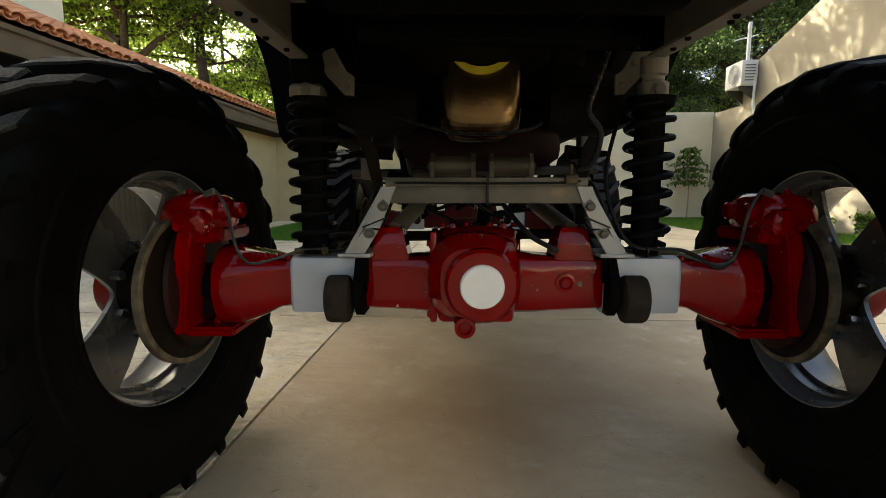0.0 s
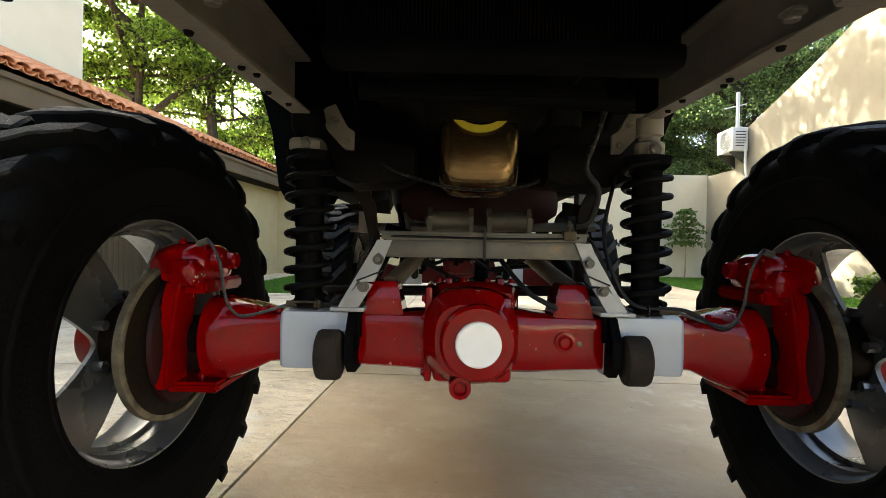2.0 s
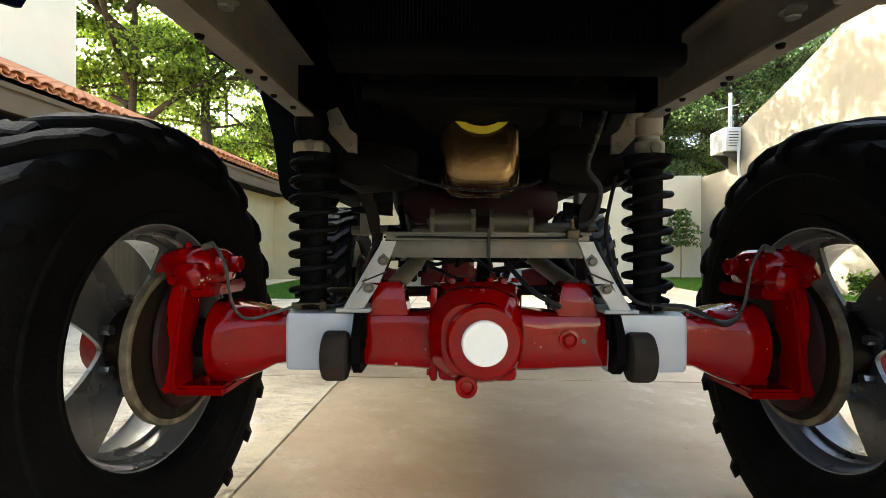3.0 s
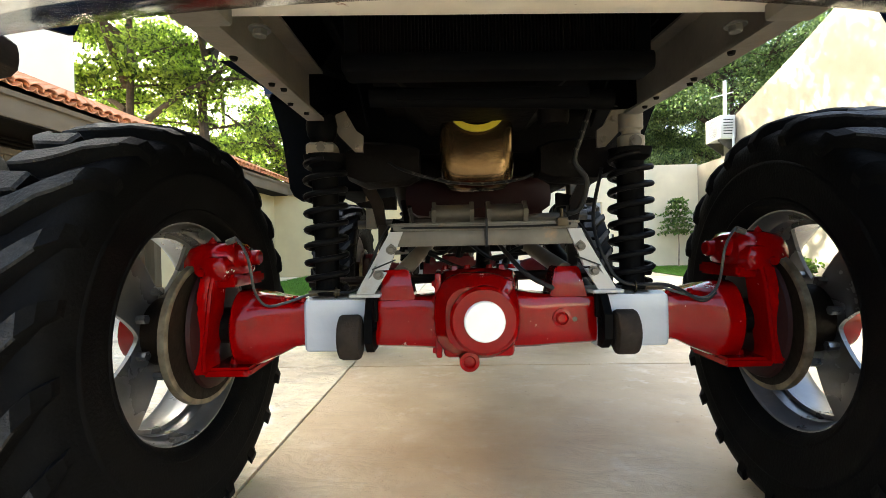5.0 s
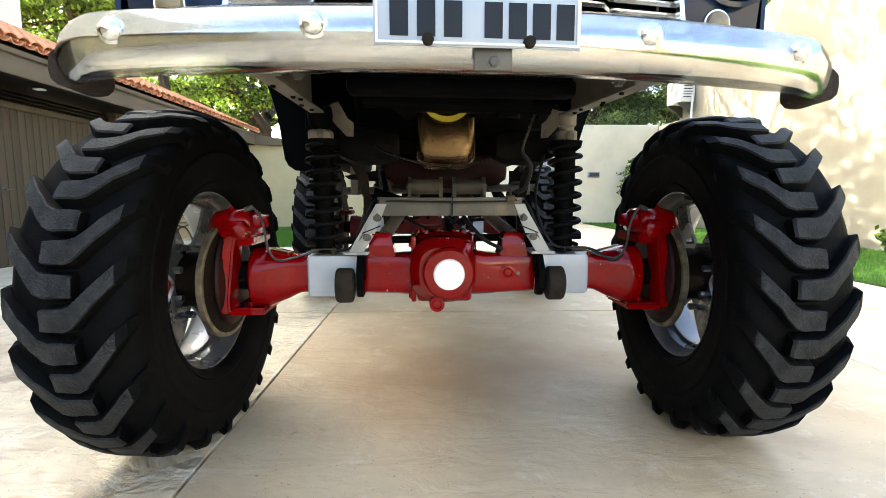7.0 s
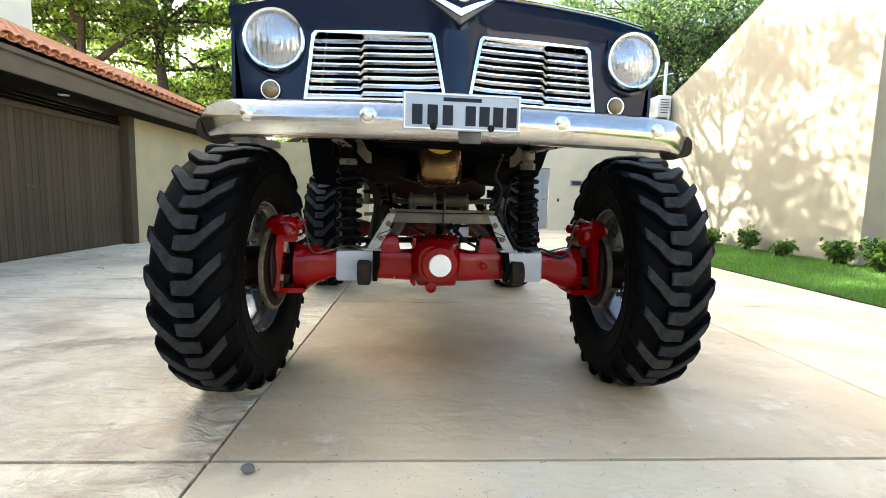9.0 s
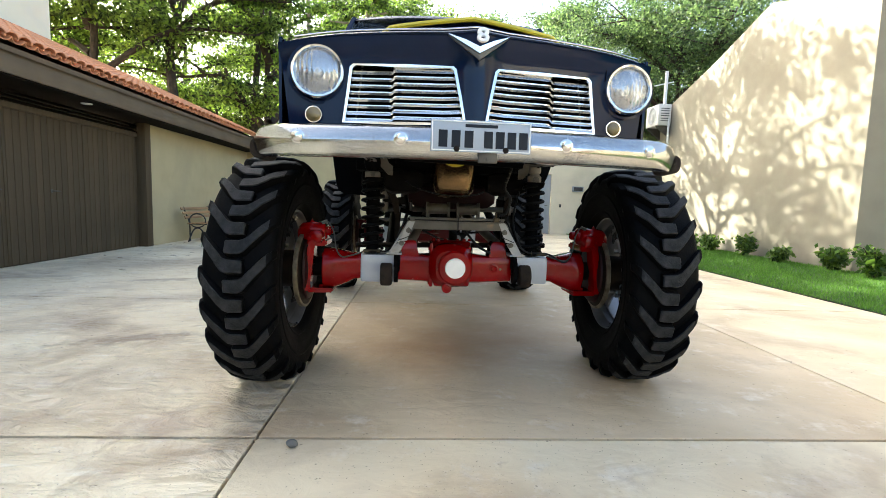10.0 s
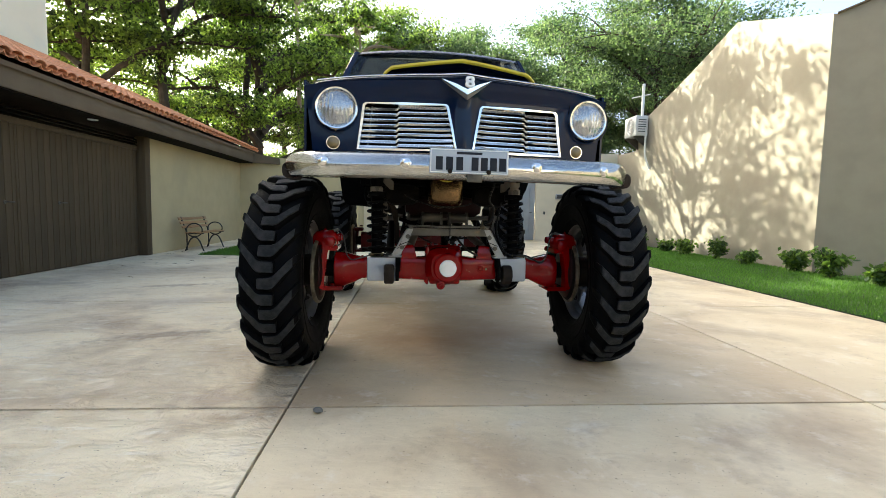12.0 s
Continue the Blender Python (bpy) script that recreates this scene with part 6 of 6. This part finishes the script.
# lamps
for s in (-1, 1):
    c = (s * 0.690 + BX * 0.9, 0.196, 1.614)
    bm = revolve(bmesh.new(), [(0.03, 0.128), (0.012, 0.130), (0.010, 0.118), (0.03, 0.110)], c, "y", 48)
    bucket = part("headlight", bm, NAVY, truck, "round headlight in a navy bezel with chrome ring")
    part("chrome_ring", revolve(bmesh.new(), [(0.02, 0.113), (-0.012, 0.113), (-0.022, 0.106), (-0.020, 0.098), (-0.006, 0.094), (0.02, 0.094)], c, "y", 48), CHROME, bucket)
    part("reflector", revolve(bmesh.new(), [(0.002, 0.094), (0.03, 0.08), (0.055, 0.05), (0.066, 0.02), (0.068, 0.0)], c, "y", 40), REFLECTOR, bucket)
    part("bulb", revolve(bmesh.new(), [(0.06, 0.020), (0.015, 0.022), (0.005, 0.016), (0.003, 0.0)], c, "y", 16), STEEL, bucket)
    bm = revolve(bmesh.new(), [(-0.004, 0.095), (-0.018, 0.075), (-0.027, 0.045), (-0.030, 0.0)], c, "y", 40)
    bmesh.ops.solidify(bm, geom=bm.faces[:], thickness=0.003)
    lens = part("lens", bm, LAMP_GLASS, bucket, "clear fluted glass lens")
    lens.visible_shadow = False
    c2 = (s * 0.672 + BX * 1.6, 0.204, 1.438)
    bm = revolve(bmesh.new(), [(0.03, 0.037), (0.0, 0.038), (-0.006, 0.035), (-0.006, 0.032)], c2, "y", 28)
    signal = part("turn_signal", bm, CHROME, truck, "small round amber turn signal lamp")
    part("lens", revolve(bmesh.new(), [(-0.004, 0.033), (-0.014, 0.028), (-0.020, 0.015), (-0.022, 0.0)], c2, "y", 24), AMBER, signal)

# V badge with its figure
bm = bmesh.new()
by = nose_y(BX) - 0.046
bx, bz = -0.020, 1.683
for s in (-1, 1):
    outline = [(bx, bz + 0.004), (bx + s * 0.132, bz + 0.086), (bx + s * 0.060, bz + 0.060), (bx, bz + 0.030)]
    low = [(x, by + 0.035 * abs(x - bx) / 0.13, z) for x, z in outline]
    back = [(x, y + 0.016, z) for x, y, z in low]
    loft(bm, [low, back])
badge = part("v_badge", bm, CHROME, truck, "chrome V badge with a figure eight")
bm = bmesh.new()
for s in (-1, 1):
    outline = [(bx, bz - 0.022), (bx + s * 0.128, bz + 0.080), (bx, bz + 0.003)]
    low = [(x, by + 0.006 + 0.035 * abs(x - bx) / 0.13, z) for x, z in outline]
    loft(bm, [low, [(x, y + 0.012, z) for x, y, z in low]])
part("lower_band", bm, STEEL, badge, "dull grey lower edge of the badge")
curve = bpy.data.curves.new("figure", "FONT")
curve.body, curve.size, curve.extrude, curve.align_x, curve.offset = "8", 0.074, 0.006, "CENTER", 0.002
figure_ob = bpy.data.objects.new("figure", curve)
scene.collection.objects.link(figure_ob)
bpy.context.view_layer.update()
figure_me = bpy.data.meshes.new_from_object(figure_ob.evaluated_get(bpy.context.evaluated_depsgraph_get()))
bpy.data.objects.remove(figure_ob)
figure_me.materials.clear()
figure_me.materials.append(WHITE_PAINT)
link("figure", figure_me, badge, pose(bx, by - 0.006, bz + 0.012, 80, 0, 0) @ Matrix.Diagonal((1.3, 1.0, 1.0, 1.0)), "figure eight in white metal")

# bumper: a deep chrome channel that sweeps back at its ends
def bumper_y(x):
    over = max(0, abs(x) - 0.80)
    return -0.072 + 0.093 * (x / 0.73) ** 2 + 0.029 * x / 0.73 + 0.25 * over + 2.6 * over ** 2


bm = bmesh.new()
rings = []
xs = [-0.948, -0.945, -0.935, -0.915, -0.88, -0.84] + [-0.80 + 0.05 * k for k in range(33)] + [0.84, 0.88, 0.915, 0.935, 0.945, 0.948]
prof = [(0.085, -0.062), (0.050, -0.067), (0.022, -0.062), (0.007, -0.048), (0.000, -0.024), (-0.004, -0.005), (-0.003, 0.003), (0.005, 0.020), (0.016, 0.040), (0.031, 0.056), (0.052, 0.065), (0.085, 0.067)]
for x in xs:
    k = 1.0 if abs(x) < 0.90 else max(0.30, math.sqrt(max(0, 1 - ((abs(x) - 0.90) / 0.052) ** 2)))
    y, z = bumper_y(x), 1.313
    rings.append([(x, y + dy * (1 if abs(x) < 0.9 else 0.9), z + dz * k) for dy, dz in prof])
loft(bm, rings, False)
bmesh.ops.solidify(bm, geom=bm.faces[:], thickness=0.004)
bumper = part("bumper", bm, CHROME, truck, "broad dulled chrome bumper with round headed bolts", smooth=60)
for x in (-0.733, -0.332, 0.332, 0.724):
    bm = revolve(bmesh.new(), [(0.0, 0.027), (-0.005, 0.027), (-0.007, 0.021), (-0.014, 0.018), (-0.019, 0.010), (-0.020, 0.0)], (x, bumper_y(x) + 0.002, 1.319), "y", 20)
    part("bumper_bolt", bm, CHROME, bumper)
for s in (-1, 1):
    bm = loft(bmesh.new(), [ring_y(s * 0.915, 0.165 + 0.03 * s, 1.285, 0.045, 0.042, 16, 3), ring_y(s * 0.910, 0.25 + 0.03 * s, 1.272, 0.042, 0.036, 16, 3)])
    part("bumper_end", bm, RUBBER_OLD, bumper, "black rubber end cap")
    bm = box(bmesh.new(), (s * 0.41 - 0.03, -0.015, 1.29), (s * 0.41 + 0.03, 0.12, 1.335), 0.006)
    part("bumper_bracket", bm, PALE_STEEL, bumper)
bm = box(bmesh.new(), (-0.030, -0.081, 1.236), (0.045, -0.073, 1.29), 0.003)
bolt(bm, (0.008, -0.081, 1.252), "-y", 0.010)
part("plate_bracket", bm, STEEL, bumper)

# number plate, its writing as bars
plate = part("number_plate", box(bmesh.new(), (-0.2, -0.0960, 1.2740), (0.192, -0.0920, 1.3943), 0.0015), PLATE_GREY, truck, "pale grey number plate with dark characters")
bm = bmesh.new()
for lo, hi in (((-0.196, 1.2778), (0.188, 1.2815)), ((-0.196, 1.3868), (0.188, 1.3906)), ((-0.196, 1.2815), (-0.192, 1.3868)), ((0.184, 1.2815), (0.188, 1.3868))):
    box(bm, (lo[0], -0.1000, lo[1]), (hi[0], -0.0960, hi[1]))
part("plate_rim", bm, WHITE_PAINT, plate)
part("plate_mount", box(bmesh.new(), (-0.11, -0.092, 1.2825), (0.10, -0.06, 1.315), 0.003), STEEL, plate)
for x0 in (-0.170, -0.120, -0.070, 0.006, 0.052, 0.098, 0.144):
    bm = box(bmesh.new(), (x0, -0.0985, 1.2909), (x0 + 0.034, -0.0962, 1.3548), 0.0)
    part("character_bar", bm, PLATE_INK, plate)
part("town_bar", box(bmesh.new(), (-0.068, -0.0985, 1.3680), (0.058, -0.0962, 1.3793)), PLATE_INK, plate)
for x in (-0.10, 0.092):
    part("plate_screw", revolve(bmesh.new(), [(0.0, 0.012), (-0.008, 0.011), (-0.012, 0.0)], (x, -0.0960, 1.2853), "y", 12), RUST, plate)

# scoop, cab and load bed
US = [-1 + k / 12 for k in range(25)]


def scoop_z(u):
    """Height of the scoop's roof across its width: a low ridge with rounded shoulders."""
    return 2.022 - 0.060 * abs(u) - 0.10 * max(0, (abs(u) - 0.82) / 0.18) ** 2


rows = [[(0.028 + 0.52 * u, y + 0.10 * u * u, 1.86 + k * (scoop_z(u) - 1.86)) for u in US] for y, k in ((0.62, 1.0), (0.72, 1.01), (1.0, 0.9), (1.22, 0.3))]
bm = loft(bmesh.new(), rows, False)
bmesh.ops.solidify(bm, geom=bm.faces[:], thickness=0.01)
scoop = part("bonnet_scoop", bm, NAVY, truck, "raised bonnet scoop with a yellow front edge", smooth=60)
bm = loft(bmesh.new(), [[(0.028 + 0.52 * u, 0.612 + 0.10 * u * u + dy, scoop_z(u) + dz) for dy, dz in ((0.0, -0.020), (-0.008, -0.010), (0.0, 0.004), (0.10, 0.008), (0.10, 0.003), (0.012, -0.01))] for u in US])
part("edge_stripe", bm, YELLOW, scoop, "yellow painted edge")
bm = prism(bmesh.new(), [(-0.44, 1.84), (0.50, 1.84), (0.46, 1.93), (0.03, 1.99), (-0.41, 1.93)], "y", 0.76, 0.77)
part("scoop_mouth", bm, BLACK, scoop)
bm = bmesh.new()
for s in (-1, 1):
    prism(bm, [(1.45, 1.56), (1.45, 1.95), (2.98, 1.95), (2.98, 1.42)], "x", BX + s * 0.80, BX + s * 0.83, 0.004)
    for a, b in (((1.45, 1.95), (1.66, 2.33)), ((2.25, 1.95), (2.25, 2.33)), ((2.92, 1.95), (2.88, 2.33))):
        tube(bm, [(BX + s * 0.80, a[0] + 0.03, a[1]), (BX + s * 0.655, b[0] + 0.03, b[1])], 0.03, 8)
box(bm, (BX - 0.80, 2.94, 1.30), (BX + 0.80, 2.98, 1.95))
box(bm, (BX - 0.80, 1.45, 1.56), (BX + 0.80, 1.48, 1.93))
box(bm, (BX - 0.80, 1.48, 1.56), (BX + 0.80, 2.94, 1.60))
cab = part("cab", bm, NAVY, truck, "dark navy cab")
bm = bmesh.new()
loft(bm, [[(BX + 0.685 * u, y + 0.05 * u * u, z - 0.035 * u * u) for u in [-1 + k / 6 for k in range(13)]] for y, z in ((1.60, 2.345), (1.64, 2.375), (1.75, 2.39), (2.3, 2.40), (2.8, 2.385), (2.95, 2.35))], False)
bmesh.ops.solidify(bm, geom=bm.faces[:], thickness=0.025)
part("cab_roof", bm, NAVY, cab, "dark navy cab roof")
bm = loft(bmesh.new(), [[(BX - 0.76, 1.47, 1.96), (BX + 0.76, 1.47, 1.96)], [(BX - 0.65, 1.66, 2.33), (BX + 0.65, 1.66, 2.33)]], False)
bmesh.ops.solidify(bm, geom=bm.faces[:], thickness=0.006)
part("windscreen", bm, WINDOW_GLASS, cab, "tinted windscreen")
bm = loft(bmesh.new(), [[(BX - 0.76, 2.95, 1.96), (BX + 0.76, 2.95, 1.96)], [(BX - 0.65, 2.90, 2.33), (BX + 0.65, 2.90, 2.33)]], False)
bmesh.ops.solidify(bm, geom=bm.faces[:], thickness=0.006)
part("rear_window", bm, WINDOW_GLASS, cab)
bm = bmesh.new()
for lo, hi in (((-0.82, 3.03, 1.42), (0.80, 5.5, 1.46)), ((-0.82, 3.03, 1.46), (-0.79, 5.5, 1.92)), ((0.77, 3.03, 1.46), (0.80, 5.5, 1.92)), ((-0.79, 3.03, 1.46), (0.77, 3.06, 1.92)), ((-0.79, 5.47, 1.46), (0.77, 5.5, 1.92))):
    box(bm, lo, hi, 0.005)
part("load_bed", bm, NAVY, truck, "dark navy load bed")

# ---- the truck's stand ----
def reshape(names, move):
    """Moves every vertex of the named parts, which are built where they stand."""
    for ob in truck.children_recursive:
        if ob.name.split(".")[0] in names:
            for v in ob.data.vertices:
                v.co = move(v.co)


reshape({"yoke", "caliper", "back_plate", "king_pin", "swivel_housing"}, lambda p: (p.x - math.copysign(0.034 if abs(p.x) > 0.79 else 0.02, p.x), p.y, p.z))
BRIDGE = {"bridge_leg", "bracket_bolt", "cable_tie", "bridge_bar", "bridge_plate", "bridge_pipe", "brake_junction"}
reshape(BRIDGE, lambda p: (p.x * 0.925, p.y - 0.025, 0.775 + (p.z - 0.775) * 0.815 + 0.026 * min(1, max(0, (p.z - 0.960) / 0.012))))
for ob in truck.children_recursive:
    if PLACE[ob.name] == Matrix.Identity(4) and ob.name.split(".")[0] not in BRIDGE:
        for v in ob.data.vertices:      # the nose sits close in front of the axle
            k = min(1, max(0, (0.95 - v.co.y) / 0.55))
            v.co.y += k * (0.11 + (0.0 if ob == bumper or ob.parent == bumper else 0.033 * v.co.x))
            v.co.x += k * (0.028 if ob.name.startswith('headlight') or ob.parent.name.startswith('headlight') else -0.012 if ob.name.startswith('number') or ob.parent.name.startswith('number') else 0.006)
truck.matrix_basis = pose(0.028, 1.03, 0, 0, 0, 1.9) @ pose(0, -1.0, -0.055) @ PLACE[truck.name]

# ---- loose things on the ground ----
bm = bmesh.new()
bmesh.ops.create_icosphere(bm, subdivisions=2, radius=0.026)
for v in bm.verts:
    v.co = Vector((v.co.x * 1.0, v.co.y * 0.8, v.co.z * 0.6)) * (1 + 0.3 * noise.noise(v.co * 40)) + Vector((-0.690, 0.095, 0.016))
ob = part("pebble", bm, STONE, None, smooth=30)
tagged(ob, "small grey pebble lying on the concrete", "pebble")
leaf_bm = bmesh.new()
loft(leaf_bm, [[(-0.03, 0, 0.004), (-0.03, 0, 0.002)], [(-0.01, 0.014, 0.014), (-0.01, 0.014, 0.012)], [(0.01, 0.012, 0.008), (0.01, 0.012, 0.006)], [(0.032, 0, 0.002), (0.032, 0, 0.0)],
                [(0.01, -0.012, 0.010), (0.01, -0.012, 0.008)], [(-0.01, -0.014, 0.012), (-0.01, -0.014, 0.010)], [(-0.03, 0, 0.004), (-0.03, 0, 0.002)]], False)
LEAF_LITTER = mesh_of("fallen_leaf", leaf_bm, DRY_LEAF, 0)
rng = random.Random(12)
for k in range(34):
    x, y = (rng.uniform(-5.3, -2.2), rng.uniform(4.5, 8.8)) if k < 18 else (rng.uniform(-3.5, 2.5), rng.uniform(-0.5, 6.5))
    sc = rng.uniform(0.8, 1.8) if k < 18 else rng.uniform(0.2, 0.45)
    ob = link("fallen_leaf", LEAF_LITTER, None, pose(x, y, 0.0, 0, 0, rng.uniform(0, 360)) @ Matrix.Scale(sc, 4))
    tagged(ob, "dry brown fallen leaf on the concrete", "leaf", "fallen leaves")
